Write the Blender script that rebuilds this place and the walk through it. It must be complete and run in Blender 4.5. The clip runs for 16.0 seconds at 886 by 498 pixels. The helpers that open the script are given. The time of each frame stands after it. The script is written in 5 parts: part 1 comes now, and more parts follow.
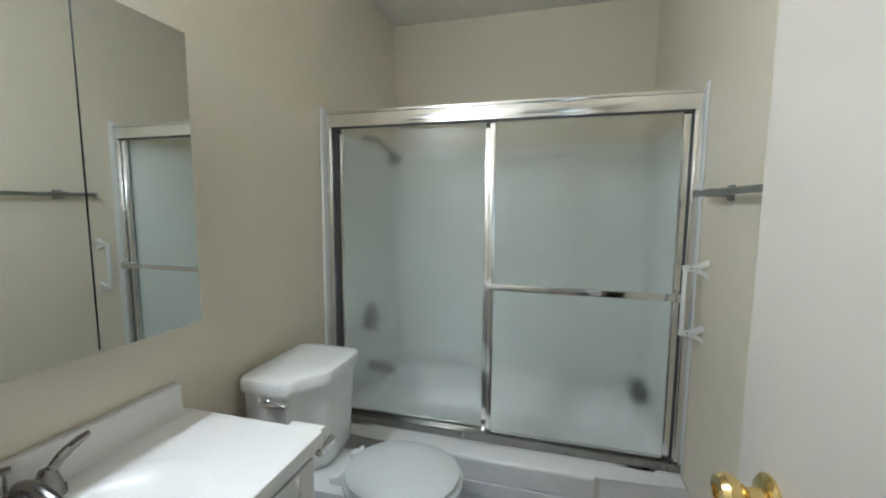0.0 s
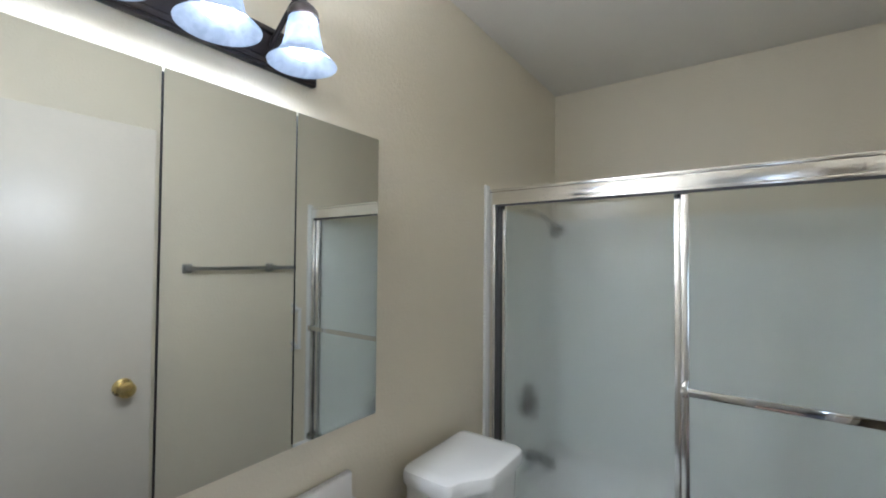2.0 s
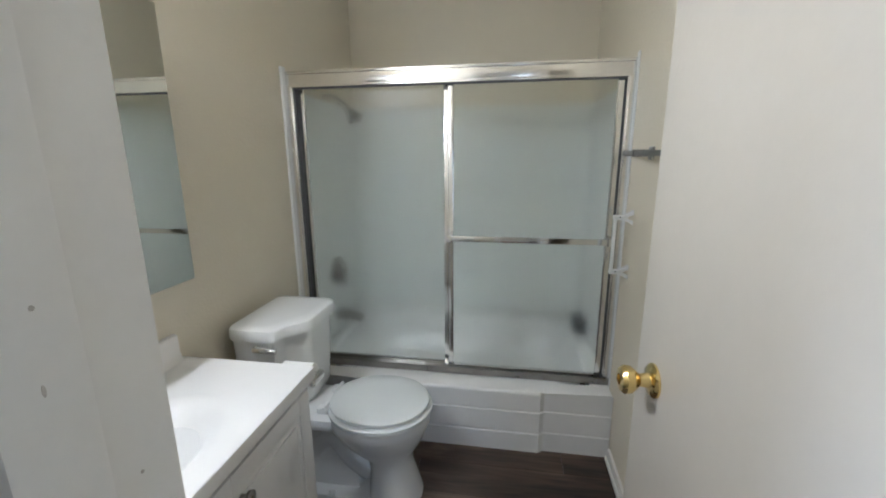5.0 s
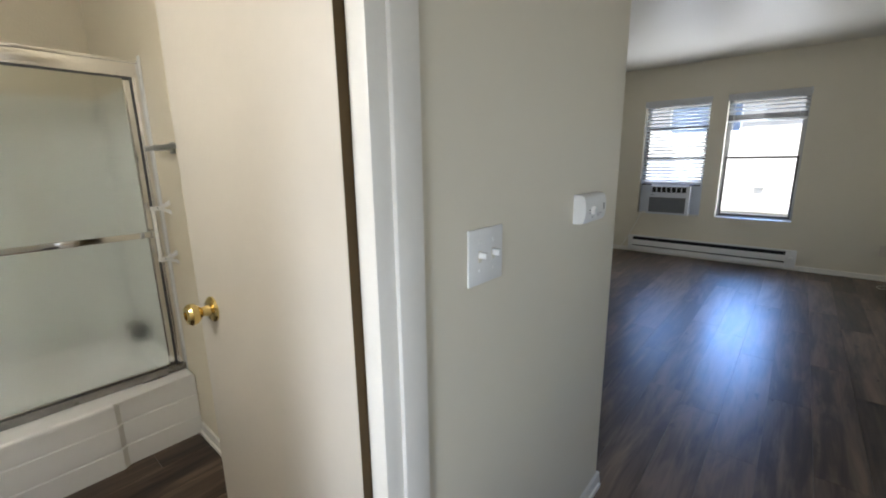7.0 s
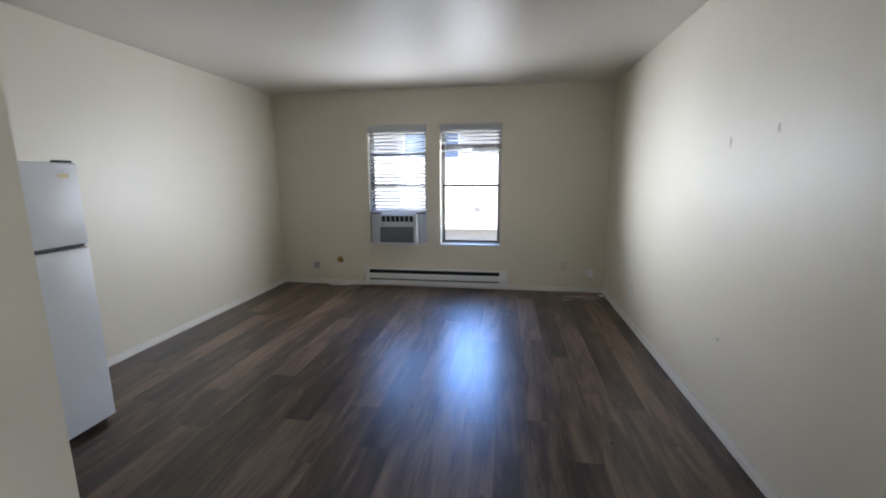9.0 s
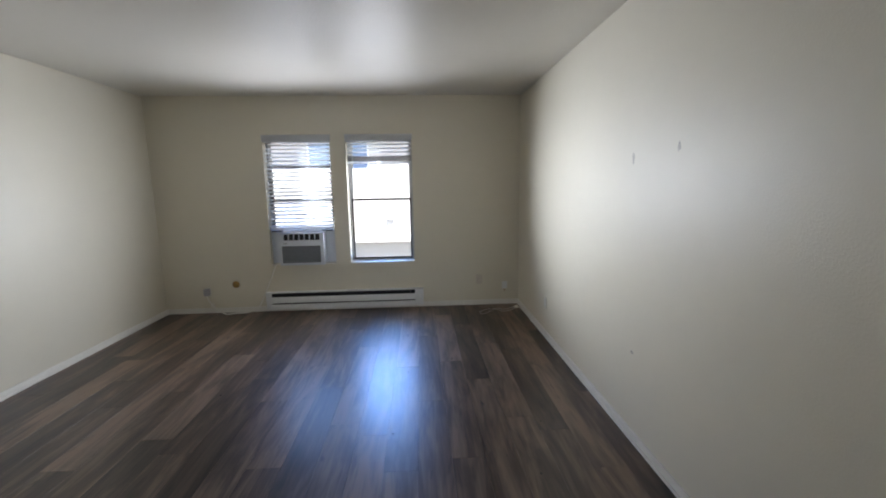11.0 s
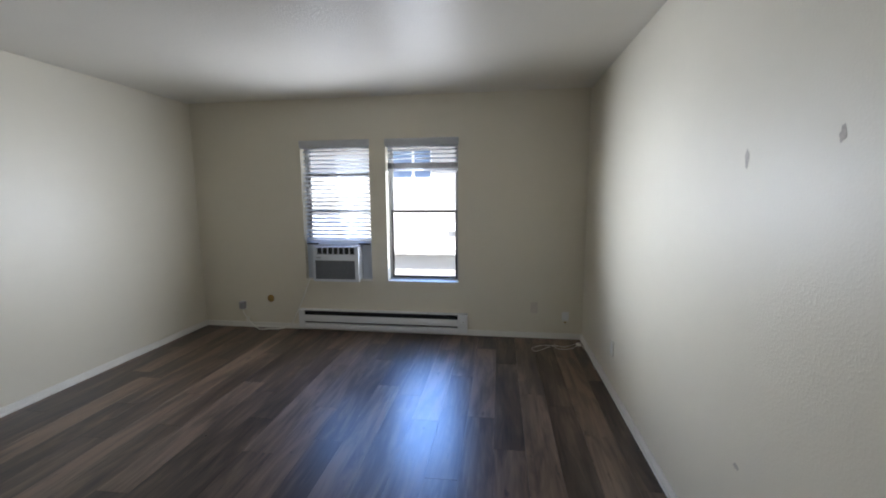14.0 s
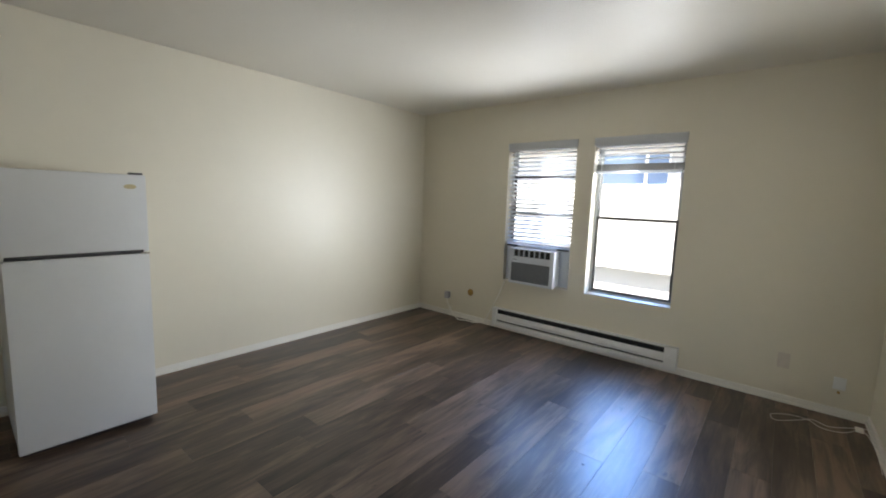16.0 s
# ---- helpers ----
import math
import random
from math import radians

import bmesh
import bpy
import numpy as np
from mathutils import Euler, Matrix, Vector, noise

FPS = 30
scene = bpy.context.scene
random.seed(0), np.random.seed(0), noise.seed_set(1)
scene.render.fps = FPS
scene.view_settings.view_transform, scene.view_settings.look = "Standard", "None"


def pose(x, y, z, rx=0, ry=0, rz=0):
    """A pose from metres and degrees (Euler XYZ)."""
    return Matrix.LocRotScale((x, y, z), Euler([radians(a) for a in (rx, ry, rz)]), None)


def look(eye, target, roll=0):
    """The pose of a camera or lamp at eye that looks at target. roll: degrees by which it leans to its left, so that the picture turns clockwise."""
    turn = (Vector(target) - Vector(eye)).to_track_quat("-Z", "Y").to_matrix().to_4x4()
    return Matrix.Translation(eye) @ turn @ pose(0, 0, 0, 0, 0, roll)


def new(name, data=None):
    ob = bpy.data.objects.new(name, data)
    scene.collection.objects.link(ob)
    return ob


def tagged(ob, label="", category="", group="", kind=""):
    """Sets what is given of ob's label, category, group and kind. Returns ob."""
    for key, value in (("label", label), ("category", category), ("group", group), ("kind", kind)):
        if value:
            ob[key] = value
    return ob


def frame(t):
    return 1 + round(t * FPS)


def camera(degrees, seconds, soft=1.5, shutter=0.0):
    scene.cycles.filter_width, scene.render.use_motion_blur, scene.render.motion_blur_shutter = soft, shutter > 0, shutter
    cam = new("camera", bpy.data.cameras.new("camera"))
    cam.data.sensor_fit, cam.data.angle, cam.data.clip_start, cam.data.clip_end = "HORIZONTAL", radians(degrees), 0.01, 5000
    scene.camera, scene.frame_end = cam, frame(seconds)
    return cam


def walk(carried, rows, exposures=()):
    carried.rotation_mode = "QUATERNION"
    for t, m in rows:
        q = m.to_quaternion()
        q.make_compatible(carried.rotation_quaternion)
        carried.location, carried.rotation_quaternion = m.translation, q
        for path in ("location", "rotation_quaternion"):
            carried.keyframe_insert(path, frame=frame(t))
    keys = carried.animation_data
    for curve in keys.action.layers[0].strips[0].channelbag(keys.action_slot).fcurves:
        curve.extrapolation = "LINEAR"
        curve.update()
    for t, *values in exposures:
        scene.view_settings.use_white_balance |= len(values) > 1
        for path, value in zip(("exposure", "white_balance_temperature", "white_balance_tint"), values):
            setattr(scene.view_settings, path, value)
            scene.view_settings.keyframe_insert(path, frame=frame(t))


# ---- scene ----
cam = camera(94.6, 16.0, soft=1.9)
PATH = [
    (0, (0.068, 0.06, 1.326), (-0.468, 1.975, 1.112), 0.3),
    (0.5, (0.015, 0.108, 1.326), (-0.759, 1.945, 1.163), 0.3),
    (1, (-0.028, 0.123, 1.352), (-0.995, 1.871, 1.257), 0.3),
    (1.5, (-0.049, 0.119, 1.388), (-1.143, 1.793, 1.367), 0.4),
    (2, (-0.058, 0.119, 1.429), (-1.217, 1.749, 1.472), 0.5),
    (2.5, (-0.047, 0.124, 1.463), (-1.207, 1.752, 1.537), 0.4),
    (3, (-0.031, 0.12, 1.478), (-1.136, 1.786, 1.525), 0.2),
    (3.2, (-0.021, 0.114, 1.472), (-1.092, 1.802, 1.495), 0.2),
    (5.3, (0.073, -0.155, 1.337), (-0.05, 1.782, 0.852), -0.5),
    (5.5, (0.072, -0.185, 1.32), (0.091, 1.753, 0.826), -0.7),
    (6, (0.014, -0.278, 1.301), (0.536, 1.586, 0.8), -0.9),
    (6.5, (-0.034, -0.376, 1.289), (1.005, 1.266, 0.819), -0.8),
    (7, (-0.02, -0.482, 1.301), (1.457, 0.799, 0.879), -0.8),
    (7.5, (0.008, -0.556, 1.309), (1.723, 0.4, 0.93), -0.6),
    (8, (0.331, -0.632, 1.351), (2.19, 0.023, 1.013), -0.2),
    (8.5, (0.881, -0.543, 1.392), (2.804, -0.121, 1.043), -0.2),
    (9, (1.074, -0.54, 1.407), (3.019, -0.234, 1.056), -0.4),
    (9.5, (1.199, -0.538, 1.399), (3.161, -0.355, 1.057), -0.5),
    (12, (1.39, -0.548, 1.483), (3.359, -0.72, 1.178), -1.1),
    (12.5, (1.504, -0.635, 1.46), (3.48, -0.767, 1.178), -1.3),
    (13, (1.662, -0.677, 1.465), (3.643, -0.753, 1.196), -1.3),
    (13.5, (1.859, -0.767, 1.447), (3.843, -0.708, 1.198), -1.0),
    (14, (1.978, -0.875, 1.462), (3.942, -0.604, 1.198), -0.4),
    (14.5, (2.033, -1.004, 1.462), (3.949, -0.495, 1.199), 0.4),
    (15, (2.117, -1.07, 1.443), (3.947, -0.304, 1.184), 1.0),
    (15.5, (2.191, -1.096, 1.413), (3.891, -0.07, 1.171), 1.7),
    (16, (2.23, -1.121, 1.411), (3.763, 0.141, 1.171), 2.0),
]
EXPOSURES = [(0.0, 2.92, 5150, 6), (1.5, 2.92, 5150, 9), (2.5, 2.83, 5100, 12), (5.5, 2.92, 5350, 10), (6.0, 2.93, 5700, 10), (6.5, 2.93, 5750, 10), (7.0, 2.98, 6100, 10), (8.5, 3.13, 6000, 12), (9.2, 3.14, 6000, 13), (12.5, 3.07, 6080, 12), (13.5, 3.02, 6000, 12), (15.0, 2.95, 5900, 11), (16.0, 3.40, 6380, 9)]
walk(cam, [(t, look(eye, target, roll)) for t, eye, target, roll in PATH], EXPOSURES)

# ---- daylight and lamps ----
SUN_UP, SUN_AZ = 52.0, 262.0
world = bpy.data.worlds.new("sky")
scene.world = world
world.use_nodes = True
wn = world.node_tree.nodes
sky = wn.new("ShaderNodeTexSky")
sky.sky_type, sky.sun_disc = "NISHITA", False
sky.sun_elevation, sky.sun_rotation = radians(SUN_UP), radians(SUN_AZ)
wn["Background"].inputs["Strength"].default_value = 0.06
world.node_tree.links.new(sky.outputs["Color"], wn["Background"].inputs["Color"])
sun = new("sun", bpy.data.lights.new("sun", "SUN"))
sun.data.energy, sun.data.angle, sun.data.color = 2.2, radians(0.5), (1.0, 0.95, 0.87)
sun_way = Vector((math.sin(radians(SUN_AZ)) * math.cos(radians(SUN_UP)), math.cos(radians(SUN_AZ)) * math.cos(radians(SUN_UP)), math.sin(radians(SUN_UP))))
sun.matrix_world = look(sun_way * 30, (0, 0, 0))


def window_lamp(name, x, y, z, wide, high, yaw, pitch, watts, colour, spread):
    """Daylight that comes in through an opening: yaw from the room's west towards north, pitch upwards."""
    lamp = new(name, bpy.data.lights.new(name, "AREA"))
    lamp.data.shape, lamp.data.size, lamp.data.size_y = "RECTANGLE", wide, high
    lamp.data.energy, lamp.data.color, lamp.data.spread = watts, colour, radians(spread)
    a, b = radians(yaw), radians(pitch)
    way = Vector((-math.cos(a) * math.cos(b), math.sin(a) * math.cos(b), math.sin(b)))
    lamp.matrix_world = look((x, y, z), Vector((x, y, z)) + way)


SKY_BLUE, BOUNCE = (0.23, 0.45, 1.0), (0.93, 0.95, 1.0)
for wy, wz, high, side, glare, flank, wide in ((0.828, 1.45, 0.86, -54, 0.24, 1.6, 58), (-0.09, 1.27, 1.2, 46, 0.85, 2.0, 100)):
    window_lamp("window_sky", 6.12, wy, wz - 0.15, 0.58, high * 0.75, 0, -39, glare, SKY_BLUE, 78)
    window_lamp("window_bounce", 6.12, wy, wz, 0.62, high * 0.7, 6, 46, 0.37, BOUNCE, 76)
    window_lamp("window_side", 6.12, wy, wz, 0.40, high, side, 2, flank, (0.90, 0.94, 1.0), wide)
# Stands in for an unseen light at the hall's west end.
window_lamp("hall_unseen_light", -1.12, -0.56, 0.85, 0.30, 0.7, 160, -3, 0.33, (0.88, 0.93, 1.0), 66)
# Added fill from the south to brighten the hall wall; no source known there.
window_lamp("hall_unseen_light", 0.90, -2.32, 1.35, 0.60, 1.1, 84, 2, 0.10, (0.88, 0.94, 1.0), 84)
BULB_WATTS = 1.0
BULB_COLOUR = (0.98, 0.93, 0.86)


# ---- materials ----
def node(nt, kind, **values):
    n = nt.nodes.new(kind)
    for key, value in values.items():
        n.inputs[key.replace("_", " ")].default_value = value
    return n


def surface(name, colour, rough=0.5, metal=0.0, vary=0.08, scale=3.0, bump=0.0, bump_scale=120.0, spec=0.5, coat=0.0, rough_vary=0.08, stretch=(1, 1, 1), dirt=0.0, dirt_colour=(0.2, 0.17, 0.13)):
    """A procedural surface: two scales of colour variation, uneven gloss and a fine relief."""
    m = bpy.data.materials.new(name)
    m.use_nodes = True
    nt = m.node_tree
    p = nt.nodes["Principled BSDF"]
    p.inputs["Metallic"].default_value = metal
    p.inputs["Specular IOR Level"].default_value = spec
    p.inputs["Coat Weight"].default_value = coat
    tc = node(nt, "ShaderNodeTexCoord")
    mp = node(nt, "ShaderNodeMapping")
    mp.inputs["Scale"].default_value = stretch
    nt.links.new(tc.outputs["Object"], mp.inputs["Vector"])
    big = node(nt, "ShaderNodeTexNoise", Scale=scale, Detail=4.0, Roughness=0.6)
    fine = node(nt, "ShaderNodeTexNoise", Scale=scale * 14, Detail=3.0)
    for n in (big, fine):
        nt.links.new(mp.outputs["Vector"], n.inputs["Vector"])
    mix = node(nt, "ShaderNodeMath")
    mix.operation = "MULTIPLY_ADD"
    mix.inputs[1].default_value = 0.35
    nt.links.new(fine.outputs["Fac"], mix.inputs[0])
    nt.links.new(big.outputs["Fac"], mix.inputs[2])
    ramp = node(nt, "ShaderNodeMapRange")
    ramp.inputs["From Min"].default_value, ramp.inputs["From Max"].default_value = 0.4, 0.95
    ramp.inputs["To Min"].default_value, ramp.inputs["To Max"].default_value = 1 - vary, 1 + vary
    nt.links.new(mix.outputs["Value"], ramp.inputs["Value"])
    tint = node(nt, "ShaderNodeVectorMath")
    tint.operation = "SCALE"
    tint.inputs[0].default_value = colour
    nt.links.new(ramp.outputs["Result"], tint.inputs["Scale"])
    out = tint.outputs["Vector"]
    if dirt:
        spots = node(nt, "ShaderNodeTexNoise", Scale=scale * 2.3, Detail=6.0, Roughness=0.75)
        nt.links.new(mp.outputs["Vector"], spots.inputs["Vector"])
        cut = node(nt, "ShaderNodeMapRange")
        cut.inputs["From Min"].default_value, cut.inputs["From Max"].default_value = 0.6, 0.8
        cut.inputs["To Max"].default_value = dirt
        nt.links.new(spots.outputs["Fac"], cut.inputs["Value"])
        mx = node(nt, "ShaderNodeMix")
        mx.data_type = "RGBA"
        mx.inputs[7].default_value = (*dirt_colour, 1)
        nt.links.new(cut.outputs["Result"], mx.inputs[0])
        nt.links.new(out, mx.inputs[6])
        out = mx.outputs[2]
    nt.links.new(out, p.inputs["Base Color"])
    rr = node(nt, "ShaderNodeMapRange")
    rr.inputs["To Min"].default_value, rr.inputs["To Max"].default_value = max(0.02, rough - rough_vary), min(1, rough + rough_vary)
    nt.links.new(big.outputs["Fac"], rr.inputs["Value"])
    nt.links.new(rr.outputs["Result"], p.inputs["Roughness"])
    if bump:
        bt = node(nt, "ShaderNodeTexNoise", Scale=bump_scale, Detail=3.0, Roughness=0.55)
        nt.links.new(tc.outputs["Object"], bt.inputs["Vector"])
        bp = node(nt, "ShaderNodeBump", Strength=bump, Distance=0.002)
        nt.links.new(bt.outputs["Fac"], bp.inputs["Height"])
        nt.links.new(bp.outputs["Normal"], p.inputs["Normal"])
    return m


def wall_paint(name, colour, rough, relief, spec=0.5, blob=85.0, depth=0.0025):
    """Painted drywall with an orange-peel and knockdown relief and faint roller shading."""
    m = surface(name, colour, rough, vary=0.025, scale=0.9, spec=spec, rough_vary=0.06)
    nt = m.node_tree
    p = nt.nodes["Principled BSDF"]
    tc = next(n for n in nt.nodes if n.bl_idname == "ShaderNodeTexCoord")
    blobs = node(nt, "ShaderNodeTexNoise", Scale=blob, Detail=2.5, Roughness=0.5)
    patch = node(nt, "ShaderNodeTexNoise", Scale=3.1, Detail=2.0)
    cut = node(nt, "ShaderNodeMapRange")
    cut.inputs["From Min"].default_value, cut.inputs["From Max"].default_value = 0.46, 0.62
    for n in (blobs, patch):
        nt.links.new(tc.outputs["Object"], n.inputs["Vector"])
    nt.links.new(blobs.outputs["Fac"], cut.inputs["Value"])
    amount = node(nt, "ShaderNodeMapRange")
    amount.inputs["From Min"].default_value, amount.inputs["From Max"].default_value = 0.35, 0.65
    amount.inputs["To Min"].default_value = 0.35
    nt.links.new(patch.outputs["Fac"], amount.inputs["Value"])
    mul = node(nt, "ShaderNodeMath")
    mul.operation = "MULTIPLY"
    nt.links.new(cut.outputs["Result"], mul.inputs[0])
    nt.links.new(amount.outputs["Result"], mul.inputs[1])
    peel = node(nt, "ShaderNodeTexNoise", Scale=230.0, Detail=1.0)
    nt.links.new(tc.outputs["Object"], peel.inputs["Vector"])
    add = node(nt, "ShaderNodeMath")
    add.operation = "MULTIPLY_ADD"
    add.inputs[1].default_value = 0.3
    nt.links.new(peel.outputs["Fac"], add.inputs[0])
    nt.links.new(mul.outputs["Value"], add.inputs[2])
    bp = node(nt, "ShaderNodeBump", Strength=relief, Distance=depth)
    nt.links.new(add.outputs["Value"], bp.inputs["Height"])
    nt.links.new(bp.outputs["Normal"], p.inputs["Normal"])
    return m


def plank_wood():
    """Dark brown vinyl plank: each board has its own tone, long grain, knots and a satin wear layer."""
    m = bpy.data.materials.new("brown_vinyl_plank")
    m.use_nodes = True
    nt = m.node_tree
    p = nt.nodes["Principled BSDF"]
    tc = node(nt, "ShaderNodeTexCoord")
    info = node(nt, "ShaderNodeObjectInfo")
    shift = node(nt, "ShaderNodeVectorMath")
    shift.operation = "SCALE"
    shift.inputs[0].default_value = (37.0, 53.0, 11.0)
    nt.links.new(info.outputs["Random"], shift.inputs["Scale"])
    move = node(nt, "ShaderNodeVectorMath")
    nt.links.new(tc.outputs["Object"], move.inputs[0])
    nt.links.new(shift.outputs["Vector"], move.inputs[1])
    def grain(stretch, scale, detail, warp=0.0):
        mp = node(nt, "ShaderNodeMapping")
        mp.inputs["Scale"].default_value = stretch
        nt.links.new(move.outputs["Vector"], mp.inputs["Vector"])
        n = node(nt, "ShaderNodeTexNoise", Scale=scale, Detail=detail, Roughness=0.62, Distortion=warp)
        nt.links.new(mp.outputs["Vector"], n.inputs["Vector"])
        return n.outputs["Fac"]
    broad = grain((0.9, 5.0, 1), 1.7, 3.0, 0.8)
    long = grain((0.8, 13.0, 1), 2.6, 5.0, 0.7)
    knots = grain((3.2, 9.0, 1), 2.2, 3.0, 0.3)
    ramp = node(nt, "ShaderNodeValToRGB")
    ramp.color_ramp.elements[0].position, ramp.color_ramp.elements[0].color = 0.27, (0.014, 0.010, 0.008, 1)
    ramp.color_ramp.elements[1].position, ramp.color_ramp.elements[1].color = 0.74, (0.20, 0.135, 0.090, 1)
    mid = ramp.color_ramp.elements.new(0.5)
    mid.color = (0.073, 0.048, 0.033, 1)
    s1 = node(nt, "ShaderNodeMath")
    s1.operation = "MULTIPLY_ADD"
    s1.inputs[1].default_value = 0.84
    nt.links.new(broad, s1.inputs[0])
    half = node(nt, "ShaderNodeMath")
    half.operation = "MULTIPLY"
    half.inputs[1].default_value = 0.46
    nt.links.new(long, half.inputs[0])
    nt.links.new(half.outputs["Value"], s1.inputs[2])
    s2 = node(nt, "ShaderNodeMath")
    s2.operation = "MULTIPLY_ADD"
    s2.inputs[1].default_value = 0.25
    nt.links.new(info.outputs["Random"], s2.inputs[0])
    low = node(nt, "ShaderNodeMath")
    low.operation = "SUBTRACT"
    low.inputs[1].default_value = 0.235
    nt.links.new(s1.outputs["Value"], low.inputs[0])
    nt.links.new(low.outputs["Value"], s2.inputs[2])
    nt.links.new(s2.outputs["Value"], ramp.inputs["Fac"])
    dark = node(nt, "ShaderNodeMapRange")
    dark.inputs["From Min"].default_value, dark.inputs["From Max"].default_value = 0.66, 0.76
    dark.inputs["To Max"].default_value = 0.75
    nt.links.new(knots, dark.inputs["Value"])
    mx = node(nt, "ShaderNodeMix")
    mx.data_type = "RGBA"
    mx.inputs[7].default_value = (0.022, 0.016, 0.013, 1)
    nt.links.new(dark.outputs["Result"], mx.inputs[0])
    nt.links.new(ramp.outputs["Color"], mx.inputs[6])
    nt.links.new(mx.outputs[2], p.inputs["Base Color"])
    rr = node(nt, "ShaderNodeMapRange")
    rr.inputs["To Min"].default_value, rr.inputs["To Max"].default_value = 0.27, 0.39
    nt.links.new(broad, rr.inputs["Value"])
    nt.links.new(rr.outputs["Result"], p.inputs["Roughness"])
    bp = node(nt, "ShaderNodeBump", Strength=0.03, Distance=0.001)
    nt.links.new(long, bp.inputs["Height"])
    nt.links.new(bp.outputs["Normal"], p.inputs["Normal"])
    return m


def glass(name, colour, rough, relief=0.0, relief_scale=90.0, ior=1.45, stretch=(1, 1, 1)):
    m = bpy.data.materials.new(name)
    m.use_nodes = True
    nt = m.node_tree
    p = nt.nodes["Principled BSDF"]
    p.inputs["Base Color"].default_value = (*colour, 1)
    p.inputs["Transmission Weight"].default_value = 1.0
    p.inputs["Roughness"].default_value = rough
    p.inputs["IOR"].default_value = ior
    if relief:
        tc = node(nt, "ShaderNodeTexCoord")
        mp = node(nt, "ShaderNodeMapping")
        mp.inputs["Scale"].default_value = stretch
        n = node(nt, "ShaderNodeTexNoise", Scale=relief_scale, Detail=2.0)
        bp = node(nt, "ShaderNodeBump", Strength=relief, Distance=0.002)
        nt.links.new(tc.outputs["Object"], mp.inputs["Vector"])
        nt.links.new(mp.outputs["Vector"], n.inputs["Vector"])
        nt.links.new(n.outputs["Fac"], bp.inputs["Height"])
        nt.links.new(bp.outputs["Normal"], p.inputs["Normal"])
    return m


def translucent(m, share):
    """Lets part of the light through a thin sheet, in the colour of its surface."""
    nt = m.node_tree
    p, out = nt.nodes["Principled BSDF"], nt.nodes["Material Output"]
    tr = node(nt, "ShaderNodeBsdfTranslucent", Color=(0.80, 0.82, 0.84, 1))
    mx = node(nt, "ShaderNodeMixShader", Fac=share)
    nt.links.new(p.outputs["BSDF"], mx.inputs[1])
    nt.links.new(tr.outputs["BSDF"], mx.inputs[2])
    nt.links.new(mx.outputs["Shader"], out.inputs["Surface"])
    return m


def glow(name, colour, strength):
    m = bpy.data.materials.new(name)
    m.use_nodes = True
    p = m.node_tree.nodes["Principled BSDF"]
    p.inputs["Base Color"].default_value = (*colour, 1)
    p.inputs["Emission Color"].default_value = (*colour, 1)
    p.inputs["Emission Strength"].default_value = strength
    return m


def frosted_shade():
    """White swirled glass that scatters the bulb's light through, with a weak emission added for its lit look."""
    m = bpy.data.materials.new("frosted_white_glass")
    m.use_nodes = True
    nt = m.node_tree
    p = nt.nodes["Principled BSDF"]
    p.inputs["Roughness"].default_value = 0.25
    p.inputs["Emission Color"].default_value = (0.72, 0.84, 1.0, 1)
    # The glass itself glows a little in place of bulb light shining through.
    p.inputs["Emission Strength"].default_value = 0.10
    tc = node(nt, "ShaderNodeTexCoord")
    n = node(nt, "ShaderNodeTexNoise", Scale=26.0, Detail=3.0, Distortion=1.5)
    r = node(nt, "ShaderNodeValToRGB")
    r.color_ramp.elements[0].position, r.color_ramp.elements[0].color = 0.30, (0.40, 0.45, 0.53, 1)
    r.color_ramp.elements[1].position, r.color_ramp.elements[1].color = 0.70, (0.57, 0.62, 0.69, 1)
    nt.links.new(tc.outputs["Object"], n.inputs["Vector"])
    nt.links.new(n.outputs["Fac"], r.inputs["Fac"])
    nt.links.new(r.outputs["Color"], p.inputs["Base Color"])
    nt.links.new(r.outputs["Color"], p.inputs["Emission Color"])
    tr = node(nt, "ShaderNodeBsdfTranslucent")
    nt.links.new(r.outputs["Color"], tr.inputs["Color"])
    mx = node(nt, "ShaderNodeMixShader", Fac=0.6)
    nt.links.new(p.outputs["BSDF"], mx.inputs[1])
    nt.links.new(tr.outputs["BSDF"], mx.inputs[2])
    nt.links.new(mx.outputs["Shader"], nt.nodes["Material Output"].inputs["Surface"])
    return m


CREAM = (0.712, 0.663, 0.543)
MAT_WALL = wall_paint("cream_wall_paint", CREAM, 0.42, 0.06)
MAT_SOUTH = wall_paint("cream_satin_textured_paint", CREAM, 0.44, 0.11, blob=105.0)
MAT_ROUGH = wall_paint("cream_textured_paint", CREAM, 0.26, 0.55, blob=105.0, depth=0.0035)
MAT_BATH = wall_paint("cream_bath_paint", (0.73, 0.665, 0.525), 0.38, 0.22)
MAT_CEIL = wall_paint("ceiling_paint", (0.70, 0.665, 0.59), 0.38, 0.3)
MAT_TRIM = surface("white_trim_paint", (0.77, 0.745, 0.685), 0.36, vary=0.04, scale=6, bump=0.12, bump_scale=60, dirt=0.12, dirt_colour=(0.42, 0.38, 0.32))
MAT_DOOR = surface("cream_white_door_paint", (0.62, 0.57, 0.49), 0.36, vary=0.03, scale=2.5, bump=0.16, bump_scale=70, coat=0.05)
# Dark colour for the strip that darkens the door's hinge gap.
MAT_EDGE = surface("dark_door_edge", (0.07, 0.042, 0.012), 0.8, vary=0.2, scale=12)
MAT_FLOOR_BASE = surface("floor_underlay", (0.02, 0.016, 0.013), 0.8)
MAT_PLANK = plank_wood()
MAT_CHROME = surface("worn_chrome", (0.78, 0.77, 0.75), 0.16, 1.0, vary=0.10, scale=9, rough_vary=0.1, stretch=(0.3, 1, 1))
